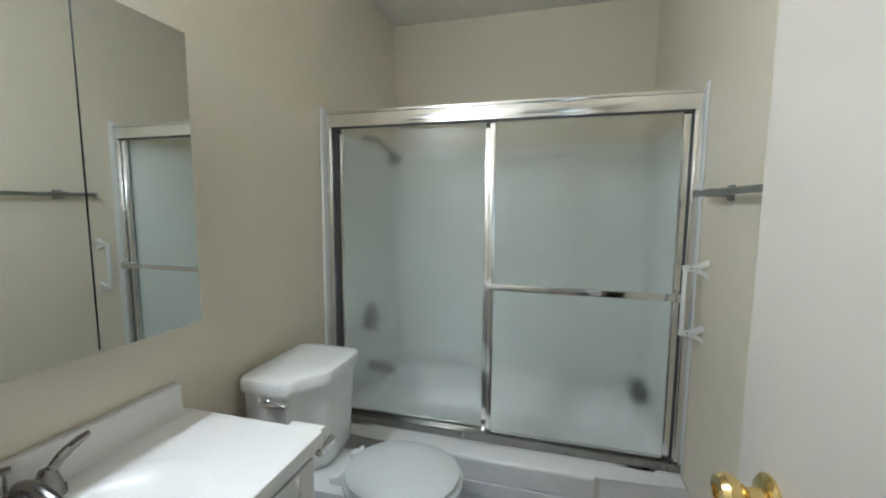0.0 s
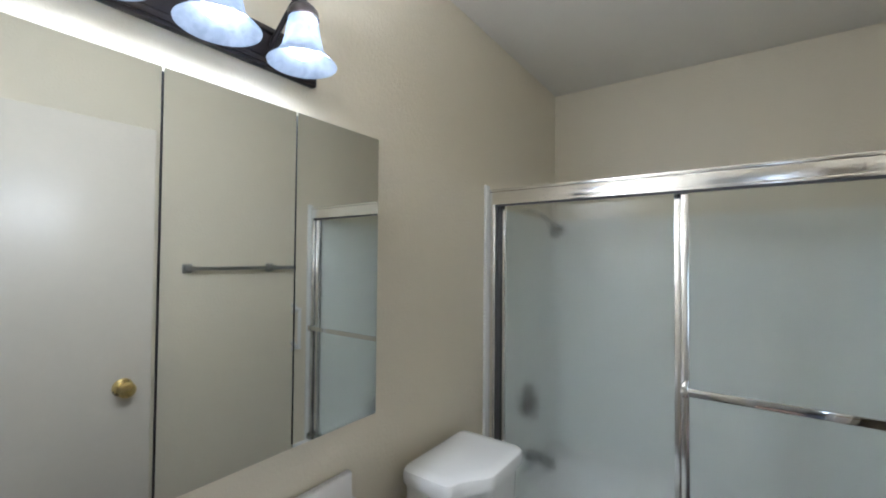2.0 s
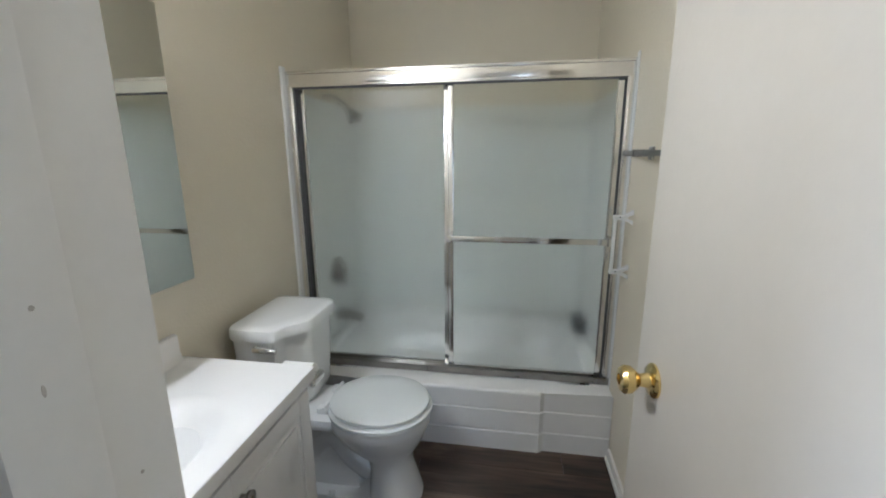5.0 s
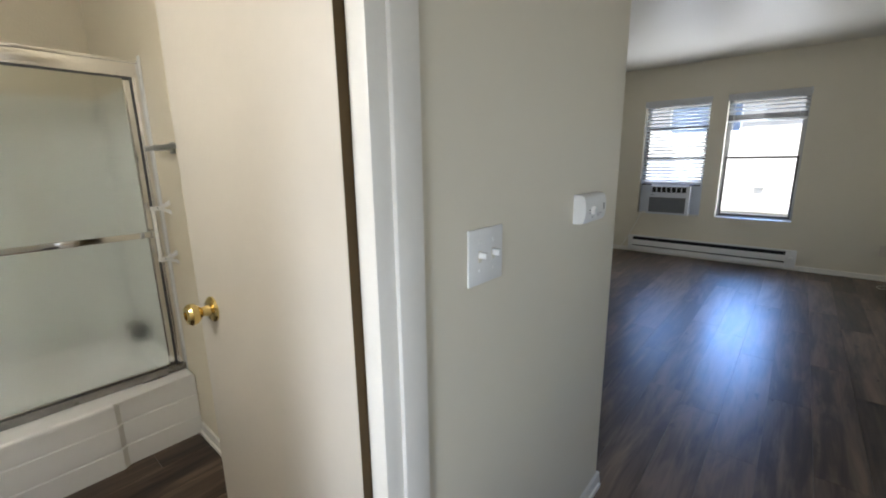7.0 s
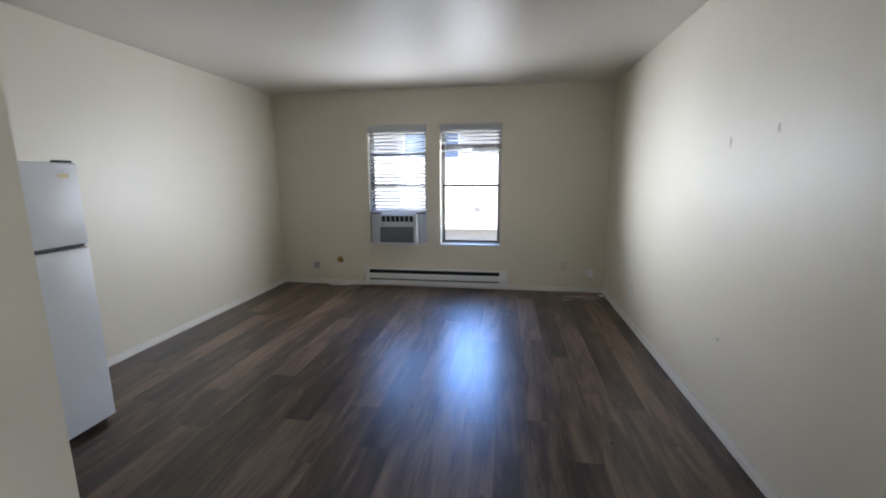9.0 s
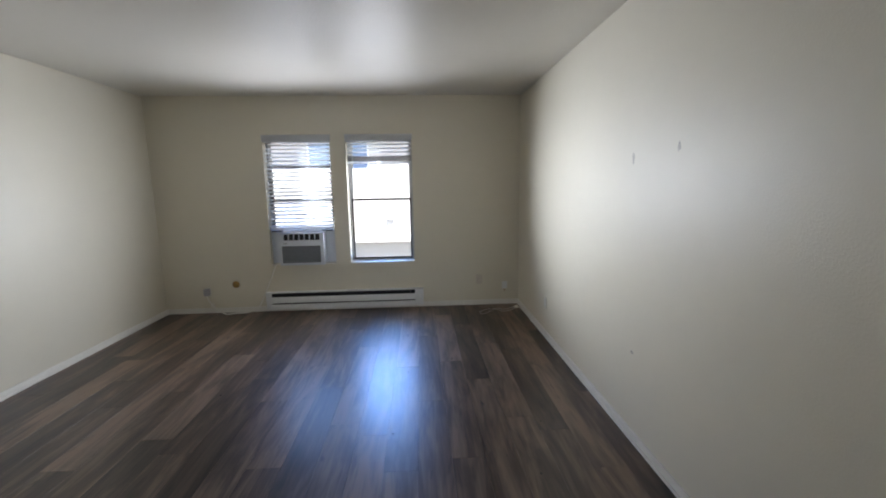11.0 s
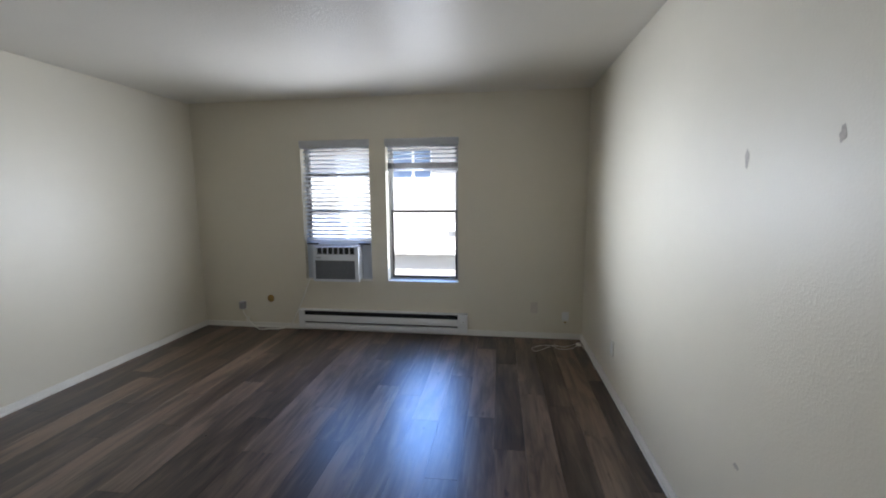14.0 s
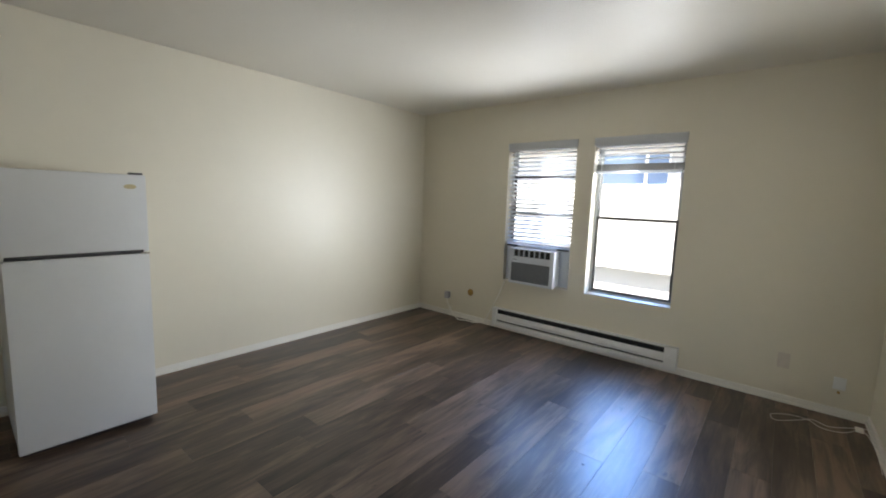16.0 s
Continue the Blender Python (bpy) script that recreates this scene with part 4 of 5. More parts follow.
def vanity_light():
    y0, y1, zc = 0.170, 0.787, 1.918
    l = thing("vanity_light", (BW, (y0 + y1) / 2, zc), "oil-rubbed bronze three-lamp vanity light, lit", "wall light")
    bm = boxes((BW + 0.001, BW + 0.020, y0, y1, zc - 0.050, zc + 0.050), bevel=0.006)
    box(bm, BW + 0.018, BW + 0.026, y0 + 0.008, y1 - 0.008, zc - 0.043, zc - 0.032, 0.003)
    box(bm, BW + 0.018, BW + 0.026, y0 + 0.008, y1 - 0.008, zc + 0.032, zc + 0.043, 0.003)
    box(bm, BW + 0.018, BW + 0.023, y0 + 0.012, y1 - 0.012, zc - 0.027, zc + 0.027, 0.002)
    part("back_plate", bm, MAT_BRONZE, l)
    sx = -0.815
    for sy in (0.302, 0.478, 0.654):
        arm = smooth_path([(BW + 0.02, sy, zc + 0.0), (BW + 0.06, sy, zc + 0.035), (sx - 0.035, sy, zc + 0.075), (sx - 0.012, sy, zc + 0.092), (sx, sy, zc + 0.078), (sx, sy, zc + 0.05)])
        part("arm", tube(bmesh.new(), arm, 0.006, 12), MAT_BRONZE, l)
        part("socket_cap", lathe(bmesh.new(), [(0.0, 0.062), (0.012, 0.060), (0.024, 0.050), (0.032, 0.040), (0.034, 0.026), (0.031, 0.024)], (sx, sy, zc)), MAT_BRONZE, l)
        bell = [(0.030, 0.026), (0.033, 0.010), (0.037, -0.016), (0.044, -0.042), (0.056, -0.060), (0.071, -0.072), (0.0725, -0.074), (0.069, -0.071), (0.054, -0.057), (0.041, -0.040), (0.034, -0.015), (0.030, 0.010), (0.027, 0.026)]
        bm = bmesh.new()
        lathe(bm, bell, (sx, sy, zc), steps=40)
        bmesh.ops.delete(bm, geom=[f for f in bm.faces if len(f.verts) > 4], context="FACES_ONLY")
        part("shade", bm, MAT_SHADE, l, "frosted white bell glass shade")
        part("bulb", lathe(bmesh.new(), [(0.012, 0.024), (0.016, 0.004), (0.027, -0.024), (0.029, -0.038), (0.022, -0.054), (0.010, -0.061), (0.0, -0.062)], (sx, sy, zc), steps=24), MAT_BULB, l, "glowing white bulb")
        for tilt, watts, dx, dz in ((0, 0.15, 0.0, -0.079), (42, 0.29, 0.045, -0.085), (142, 0.52, 0.062, -0.02)):
            lamp = new("bulb_light", bpy.data.lights.new("bulb_light", "AREA"))
            lamp.data.shape, lamp.data.size, lamp.data.spread = "DISK", 0.09 if tilt == 0 else 0.05, radians(180)
            lamp.data.energy, lamp.data.color = watts * BULB_WATTS, BULB_COLOUR
            lamp.matrix_world = pose(sx + dx, sy, zc + dz, 0, -tilt, 0)


vanity_light()


# ---- bathroom east wall: towel bar and white grip rail ----
def towel_bar():
    x, z, y0, y1 = BE, 1.366, 1.00, 1.56
    t = thing("towel_bar", (x, (y0 + y1) / 2, z), "square chrome towel bar on the wall", "towel bar")
    part("bar", boxes((x - 0.066, x - 0.054, y0, y1, z - 0.009, z + 0.009), bevel=0.002), MAT_SATIN, t)
    part("end_cap", boxes((x - 0.068, x - 0.052, y1 - 0.004, y1 + 0.012, z - 0.011, z + 0.011), bevel=0.002), MAT_SATIN, t)
    for y in (y0 + 0.012, y1 - 0.12):
        bm = boxes((x - 0.010, x - 0.0005, y - 0.022, y + 0.022, z - 0.022, z + 0.022), bevel=0.004)
        box(bm, x - 0.068, x - 0.008, y - 0.010, y + 0.010, z - 0.012, z + 0.012, 0.003)
        part("post", bm, MAT_SATIN, t)


towel_bar()


def grip_rail():
    x, y, z0, z1 = BE, 1.60, 0.885, 1.125
    g = thing("white_grip_rail", (x, y, z0), "white plastic vertical towel holder beside the shower", "towel holder")
    part("rail", boxes((x - 0.072, x - 0.060, y - 0.010, y + 0.010, z0, z1), bevel=0.004), MAT_PLASTIC, g)
    for z in (z0 + 0.008, z1 - 0.008):
        bm = boxes((x - 0.074, x - 0.034, y - 0.010, y + 0.010, z - 0.009, z + 0.009), bevel=0.003)
        for s in (-1, 1):
            ends = [(x - 0.040, z + s * 0.001, 0.008), (x - 0.016, z + s * 0.012, 0.007), (x - 0.0005, z + s * 0.021, 0.009)]
            rings = [[(px, y - 0.011, pz - h), (px, y + 0.011, pz - h), (px, y + 0.011, pz + h), (px, y - 0.011, pz + h)] for px, pz, h in ends]
            ring_loft(bm, rings)
        g_arm = part("bracket", bm, MAT_PLASTIC, g)
        part("screw_hole", lathe(bmesh.new(), [(0.0025, 0.0), (0.0025, -0.001), (0.0, -0.001)], (x - 0.050, y - 0.0101, z + 0.002), "y", 10), MAT_GASKET, g_arm)


grip_rail()


# ---- hall: switches, alarm, closet door ----
def switch_plate():
    x0, x1, z0, z1 = 0.600, 0.721, 1.051, 1.167
    s = thing("light_switch", ((x0 + x1) / 2, HALL, (z0 + z1) / 2), "white double toggle light switch plate", "light switch")
    part("plate", boxes((x0, x1, HALL - 0.006, HALL - 0.0005, z0, z1), bevel=0.003), MAT_PLASTIC, s)
    for x in (0.637, 0.684):
        part("slot", boxes((x - 0.006, x + 0.006, HALL - 0.0068, HALL - 0.005, 1.098, 1.122)), MAT_IVORY, s)
        bm = boxes((x - 0.0045, x + 0.0045, HALL - 0.024, HALL - 0.005, 1.107, 1.119), bevel=0.0015)
        part("toggle", bm, MAT_PLASTIC, s)
        for z in (1.080, 1.140):
            part("screw", lathe(bmesh.new(), [(0.0035, 0.0), (0.0035, -0.0015), (0.0, -0.002)], (x, HALL - 0.006, z), "y", 12), MAT_PLASTIC, s)


switch_plate()


def alarm():
    x0, x1, zc, r, d = 1.096, 1.252, 1.160, 0.041, 0.037
    a = thing("gas_alarm", ((x0 + x1) / 2, HALL, zc), "white plastic carbon monoxide alarm on the hall wall", "alarm")
    def shell(xa, xb):
        outline = [(HALL - 0.0005, zc + r), (HALL - 0.012, zc + r)] + [(HALL - 0.012 - (d - 0.012) * math.sin(math.pi * k / 12) ** 0.4, zc + r * math.cos(math.pi * k / 12)) for k in range(1, 12)] + [(HALL - 0.012, zc - r), (HALL - 0.0005, zc - r)]
        bm = bmesh.new()
        return ring_loft(bm, [[(x, y, z) for y, z in outline] for x in (xa, xb)])
    part("body", shell(x0 + 0.006, x1), MAT_PLASTIC, a)
    part("light_end", shell(x0, x0 + 0.006), MAT_PLASTIC, a, "smooth white end cap")
    def ellipse(x, z, w, h, mat, name, label=""):
        return part(name, lathe(bmesh.new(), [(w, 0.004), (w, -0.0006), (0.0, -0.0008)], (x, HALL - d, z), "y", 18, (1, h / w)), mat, a, label)
    for k, w in enumerate((0.0055, 0.0075, 0.0055)):
        ellipse(x1 - 0.020, zc + 0.009 - 0.0065 * k, w, 0.0022, MAT_PRINT, "slot")
    bm = lathe(bmesh.new(), [(0.013, 0.003), (0.0125, -0.006), (0.010, -0.009), (0.0, -0.010)], (x0 + 0.052, HALL - d, zc - 0.004), "y", 22)
    part("test_button", bm, MAT_PLASTIC, a, "round raised test button")
    ellipse(x0 + 0.072, zc - 0.001, 0.0055, 0.0013, MAT_PRINT, "print_mark")
    ellipse(x0 + 0.030, zc - 0.002, 0.0060, 0.0016, MAT_PRINT, "print_mark")
    ellipse(x0 + 0.052, zc - 0.023, 0.0035, 0.0018, MAT_ADAPTER, "print_mark")
    for xa, xb, z in ((x0 + 0.070, x0 + 0.090, zc - 0.016), (x0 + 0.092, x0 + 0.126, zc - 0.016), (x0 + 0.088, x0 + 0.104, zc - 0.022), (x0 + 0.022, x0 + 0.038, zc - 0.010), (x0 + 0.066, x0 + 0.078, zc + 0.004)):
        part("print_mark", boxes((xa, xb, HALL - d - 0.0005, HALL - d + 0.005, z - 0.0009, z + 0.0009)), MAT_ADAPTER, a)
    part("seam", boxes((x0 + 0.004, x1 - 0.002, HALL - 0.010, HALL - 0.0085, zc + r - 0.001, zc + r + 0.0006)), MAT_ADAPTER, a)


alarm()


def closet_door():
    x, y0, y1 = STUB_W, -1.95, -1.18
    c = thing("closet_door", (x, (y0 + y1) / 2, 0), "pale closet door in a black frame", "door")
    part("frame", boxes((x - 0.030, x - 0.001, y1 - 0.045, y1, 0.0, 2.05), (x - 0.030, x - 0.001, y0, y0 + 0.045, 0.0, 2.05), (x - 0.030, x - 0.001, y0 + 0.045, y1 - 0.045, 2.005, 2.05), bevel=0.003), MAT_BLACK, c, "black door frame")
    part("slab", boxes((x - 0.018, x - 0.001, y0 + 0.046, y1 - 0.046, 0.006, 2.004)), MAT_DOOR, c)


closet_door()


# ---- windows ----
def window(name, span, mid, label):
    y0, y1 = span
    xf = LE + 0.105
    w = thing(name, (xf, (y0 + y1) / 2, WIN_Z0), label, "window")
    w["kind"] = "structure"
    f = 0.022
    part("window_frame", boxes((xf, xf + 0.05, y0, y0 + f, WIN_Z0, WIN_Z1), (xf, xf + 0.05, y1 - f, y1, WIN_Z0, WIN_Z1), (xf, xf + 0.05, y0 + f, y1 - f, WIN_Z0, WIN_Z0 + f), (xf, xf + 0.05, y0 + f, y1 - f, WIN_Z1 - f, WIN_Z1), bevel=0.002), MAT_PALE, w)
    part("window_sill", boxes((LE - 0.004, xf - 0.001, y0 + 0.001, y1 - 0.001, WIN_Z0 - 0.004, WIN_Z0 + 0.006), bevel=0.003), MAT_TRIM, w, "white painted sill")
    lo, hi = mid
    def sash(z0, z1, x, metal):
        s = part("sash", boxes((x, x + 0.018, y0 + f, y0 + f + 0.02, z0, z1), (x, x + 0.018, y1 - f - 0.02, y1 - f, z0, z1), (x, x + 0.018, y0 + f + 0.02, y1 - f - 0.02, z0, z0 + 0.024), (x, x + 0.018, y0 + f + 0.02, y1 - f - 0.02, z1 - 0.024, z1), bevel=0.002), metal, w)
        pane = part("pane", boxes((x + 0.007, x + 0.011, y0 + f + 0.018, y1 - f - 0.018, z0 + 0.022, z1 - 0.022)), MAT_PANE, s, "clear glass")
        pane.visible_shadow = False
    sash(lo, hi, xf + 0.004, MAT_ALU)
    sash(1.275, WIN_Z1 - f, xf + 0.026, MAT_PALE)


window("window_1", WIN_A, (0.955, 1.69), "dark bronze sash window raised over the air conditioner")
window("window_2", WIN_B, (WIN_Z0 + 0.022, 1.302), "dark bronze aluminium single-hung window")


def blind(span, bottom, gathered, label):
    y0, y1 = span[0] + 0.006, span[1] - 0.006
    x = LE + 0.045
    b = thing("window_blind", (x, (y0 + y1) / 2, WIN_Z1), label, "window blind")
    part("head_rail", boxes((LE + 0.004, x + 0.03, y0, y1, WIN_Z1 - 0.045, WIN_Z1 - 0.001), bevel=0.003), MAT_BLIND, b)
    part("valance", boxes((LE - 0.010, LE + 0.003, y0 - 0.012, y1 + 0.012, WIN_Z1 - 0.036, WIN_Z1 + 0.036), bevel=0.003), MAT_BLIND, b)
    def slat(z, tilt, thick=0.0016):
        bm = bmesh.new()
        c, s = math.cos(tilt), math.sin(tilt)
        rows = []
        for k in range(5):
            u = -0.024 + 0.012 * k
            crown = 0.0025 * (1 - (u / 0.024) ** 2)
            rows.append((x + u * c, z + u * s + crown))
        low = [[bm.verts.new((px, y, pz)) for px, pz in rows] for y in (y0 + 0.004, y1 - 0.004)]
        high = [[bm.verts.new((px, y, pz + thick)) for px, pz in rows] for y in (y0 + 0.004, y1 - 0.004)]
        for k in range(4):
            bm.faces.new((low[0][k], low[0][k + 1], low[1][k + 1], low[1][k]))
            bm.faces.new((high[0][k], high[1][k], high[1][k + 1], high[0][k + 1]))
            for e in (0, 1):
                bm.faces.new((low[e][k], low[e][k + 1], high[e][k + 1], high[e][k]))
        for k in (0, 4):
            bm.faces.new((low[0][k], low[1][k], high[1][k], high[0][k]))
        return bm
    z = WIN_Z1 - 0.075
    while z > bottom + gathered + 0.02:
        part("slat", slat(z, radians(22)), MAT_BLIND, b)
        z -= 0.0435
    n = int(gathered / 0.0075)
    for k in range(n):
        # A full stack takes the slat colour with shade painted in.
        part("slat", slat(bottom + 0.024 + 0.0075 * k, random.uniform(-0.04, 0.04), 0.0032), MAT_STACK if n > 3 else MAT_BLIND, b)
    part("bottom_rail", boxes((x - 0.024, x + 0.024, y0 + 0.004, y1 - 0.004, bottom, bottom + 0.020), bevel=0.004), MAT_BLIND, b)
    for y in (y0 + 0.07, y1 - 0.07):
        part("cord", tube(bmesh.new(), [(x - 0.025, y, WIN_Z1 - 0.04), (x - 0.025, y, bottom + 0.01)], 0.0013, 6), MAT_CORD, b)
    part("tilt_wand", tube(bmesh.new(), [(x - 0.032, y1 - 0.06, WIN_Z1 - 0.05), (x - 0.034, y1 - 0.062, WIN_Z1 - 0.62)], 0.0035, 8), MAT_PLASTIC, b)


blind(WIN_A, 0.965, 0.0, "white slatted blind lowered with its slats tilted flat")
blind(WIN_B, 1.705, 0.065, "white slatted blind raised to a gathered stack")


# ---- window air conditioner ----
def air_conditioner():
    y0, y1, z0, z1 = 0.560, 1.055, 0.566, 0.935
    xf = 5.985
    a = thing("air_conditioner", (LE + 0.05, (y0 + y1) / 2, z0), "white window air conditioner with dark grilles", "air conditioner")
    part("body", boxes((xf + 0.03, LE + 0.52, y0 + 0.012, y1 - 0.012, z0 + 0.004, z1 - 0.004), bevel=0.006), MAT_AC, a)
    bm = bmesh.new()
    gy0, gy1, gz0, gz1 = y0 + 0.040, y1 - 0.022, z0 + 0.024, z0 + 0.222
    vy0, vy1, vz0, vz1 = y0 + 0.036, y1 - 0.036, z0 + 0.286, z0 + 0.356
    for s in ((y0, y1, z0, gz0), (y0, gy0, gz0, gz1), (gy1, y1, gz0, gz1), (y0, y1, gz1, vz0), (y0, vy0, vz0, vz1), (vy1, y1, vz0, vz1), (y0, y1, vz1, z1)):
        box(bm, xf, xf + 0.032, *s)
    part("front_panel", bm, MAT_AC, a)
    g = part("intake_grille", boxes((xf + 0.012, xf + 0.03, gy0, gy1, gz0, gz1)), MAT_GRILLE, a, "grey mesh intake grille")
    for k in range(15):
        z = gz0 + 0.006 + k * (gz1 - gz0 - 0.012) / 14
        part("grille_slat", boxes((xf + 0.005, xf + 0.014, gy0, gy1, z - 0.0016, z + 0.0016)), MAT_GRILLE, g)
    v = part("air_vent", boxes((xf + 0.024, xf + 0.031, vy0, vy1, vz0, vz1)), MAT_BLACK, a, "dark air outlet")
    for k in range(8):
        y = vy0 + 0.006 + k * (vy1 - vy0 - 0.012) / 7
        part("vent_vane", boxes((xf + 0.004, xf + 0.026, y - 0.005, y + 0.004, vz0 + 0.004, vz1 - 0.004), bevel=0.0015), MAT_AC, v)
    for k in range(1, 3):
        z = vz0 + k * (vz1 - vz0) / 3
        part("vent_vane", boxes((xf + 0.014, xf + 0.020, vy0, vy1, z - 0.002, z + 0.002)), MAT_BLACK, v)
    part("logo_plate", boxes((xf - 0.0008, xf + 0.002, y1 - 0.085, y1 - 0.040, gz1 + 0.026, gz1 + 0.034)), MAT_GRILLE, a)
    for s0, s1 in ((WIN_A[0] + 0.004, y0 + 0.012), (y1 - 0.012, WIN_A[1] - 0.004)):
        side = part("side_panel", boxes((LE + 0.05, LE + 0.075, s0, s1, z0, z1 + 0.006), bevel=0.002), MAT_AC, a, "pale accordion side panel")
        n = max(2, int((s1 - s0) / 0.018))
        for k in range(n):
            y = s0 + (k + 0.5) * (s1 - s0) / n
            part("pleat", boxes((LE + 0.043, LE + 0.0498, y - 0.005, y + 0.005, z0 + 0.008, z1)), MAT_AC, side)
    part("top_rail", boxes((LE + 0.04, LE + 0.10, WIN_A[0] + 0.004, WIN_A[1] - 0.004, z1 + 0.004, z1 + 0.020), bevel=0.002), MAT_AC, a)
    for y in (WIN_A[0] + 0.085, WIN_A[1] - 0.085):
        part("foam_strip", boxes((LE + 0.012, LE + 0.042, y - 0.06, y + 0.06, z1 + 0.004, z1 + 0.018), bevel=0.003), MAT_BLACK, a, "black foam strip")


air_conditioner()


# ---- baseboard heater ----
def heater():
    y0, y1, x = -0.560, 1.275, LE
    z0, z1, d = 0.060, 0.235, 0.068
    h = thing("baseboard_heater", (x, (y0 + y1) / 2, z0), "long white electric baseboard heater on the wall", "heater")
    part("back", boxes((x - 0.012, x - 0.001, y0, y1, z0, z1), bevel=0.002), MAT_HEATER, h)
    part("top_cover", boxes((x - d + 0.012, x - 0.002, y0, y1, z1 - 0.012, z1), bevel=0.004), MAT_HEATER, h)
    part("front_cover", boxes((x - d, x - d + 0.010, y0 + 0.10, y1 - 0.06, z0 + 0.046, z1 - 0.056), bevel=0.004), MAT_HEATER, h)
    part("bottom_lip", boxes((x - d + 0.002, x - 0.024, y0, y1, 0.034, z0 + 0.026), bevel=0.004), MAT_HEATER, h)
    part("element", boxes((x - d + 0.022, x - 0.014, y0 + 0.10, y1 - 0.06, z0 + 0.03, z1 - 0.02)), MAT_FIN, h, "dark heating fins")
    part("end_box", boxes((x - d - 0.002, x - 0.024, y0, y0 + 0.10, 0.032, z1), bevel=0.005), MAT_HEATER, h)
    part("end_box", boxes((x - d - 0.002, x - 0.024, y1 - 0.06, y1, 0.032, z1), bevel=0.005), MAT_HEATER, h)
    part("thermostat_knob", lathe(bmesh.new(), [(0.020, 0.0), (0.018, -0.014), (0.010, -0.018), (0.0, -0.018)], (x - d - 0.002, y0 + 0.05, z0 + 0.085), "x", 20), MAT_PLASTIC, h)


heater()


# ---- refrigerator ----
def fridge():
    x0, x1, yf, yb, zt = 2.372, 2.975, 1.738, 2.375, 1.490
    f = thing("refrigerator", ((x0 + x1) / 2, (yf + yb) / 2, 0), "white two-door top-freezer refrigerator against the wall", "refrigerator")
    part("body", boxes((x0 + 0.004, x1 - 0.004, yf + 0.062, yb, 0.03, zt - 0.004), bevel=0.006), MAT_FRIDGE, f)
    part("gasket", boxes((x0 + 0.014, x1 - 0.014, yf + 0.050, yf + 0.064, 0.06, zt - 0.02)), MAT_GASKET, f)
    split = 1.040
    for name, z0, z1 in (("freezer_door", split + 0.008, zt), ("fridge_door", 0.032, split - 0.006)):
        d = part(name, boxes((x0, x1, yf, yf + 0.052, z0, z1), bevel=0.010), MAT_FRIDGE, f)
        z = z0 if name == "freezer_door" else z1
        s = 1 if name == "freezer_door" else -1
        a, b = sorted((z - s * 0.004, z + s * 0.012))
        part("handle_strip", boxes((x0 + 0.012, x1 - 0.03, yf - 0.006, yf + 0.010, a, b), bevel=0.003), MAT_GASKET if s > 0 else MAT_FRIDGE, d, "moulded grip along the door edge")
    part("hinge_cover", boxes((x1 - 0.070, x1 - 0.012, yf + 0.012, yf + 0.075, zt - 0.002, zt + 0.012), bevel=0.004), MAT_GASKET, f)
    part("middle_hinge", boxes((x1 - 0.045, x1 + 0.004, yf + 0.006, yf + 0.06, split - 0.005, split + 0.007), bevel=0.002), MAT_SILVER, f, "metal centre hinge")
    part("badge", lathe(bmesh.new(), [(0.030, 0.0), (0.030, -0.002), (0.0, -0.0025)], (x1 - 0.078, yf, 1.422), "y", 24, (1, 0.45)), MAT_BADGE, f, "small oval gold-grey badge")
    part("kick_plate", boxes((x0 + 0.02, x1 - 0.02, yf + 0.045, yf + 0.06, 0.004, 0.03)), MAT_GASKET, f)
    for x in (x0 + 0.05, x1 - 0.05):
        for y in (yf + 0.09, yb - 0.05):
            part("foot", lathe(bmesh.new(), [(0.018, 0.0), (0.018, 0.032)], (x, y, 0)), MAT_GASKET, f)


fridge()


# ---- sockets, cords and marks ----
def outlet(name, at, normal, label, plate=(0.070, 0.114), shut=False, tone=None):
    x, y, z = at
    o = thing(name, at, label, "outlet")
    w, h = plate[0] / 2, plate[1] / 2
    def slab(da, db, u0, u1, v0, v1, bevel=0.0):
        if normal == "x":
            return boxes((x - db, x - da, y + u0, y + u1, z + v0, z + v1), bevel=bevel)
        return boxes((x + u0, x + u1, y + da, y + db, z + v0, z + v1), bevel=bevel)
    part("plate", slab(0.0005, 0.006, -w, w, -h, h, 0.002), tone or MAT_IVORY, o)
    if not shut:
        for v in (-0.020, 0.020):
            s = part("socket", slab(0.0062, 0.0075, -0.017, 0.017, v - 0.014, v + 0.014), MAT_PLASTIC, o)
            for u in (-0.006, 0.006):
                part("slot", slab(0.0076, 0.008, u - 0.001, u + 0.001, v - 0.004, v + 0.005), MAT_PRINT, s)
    return o


outlet("wall_outlet", (LE, 1.952, 0.250), "x", "ivory wall outlet with a plug in it")
outlet("wall_outlet", (LE, -1.236, 0.316), "x", "faded mauve blank wall plate", shut=True, tone=MAT_MAUVE)
outlet("wall_outlet", (5.02, LS, 0.326), "y", "ivory wall outlet on the textured wall")
jack = outlet("phone_jack", (LE, -1.545, 0.235), "x", "white surface cable jack above the baseboard", (0.066, 0.088), True, MAT_PLASTIC)
part("cable_socket", lathe(bmesh.new(), [(0.008, 0.0), (0.008, -0.016), (0.0, -0.016)], (LE - 0.0005, -1.545, 0.172), "x", 14), MAT_CAP, jack, "brass cable connector")
solid("brass_wall_cap", lathe(bmesh.new(), [(0.040, -0.0005), (0.040, -0.006), (0.030, -0.014), (0.012, -0.018), (0.0, -0.018)], (LE, 1.628, 0.333), "x", 24), MAT_CAP, "round tarnished brass wall cap", "wall cap")

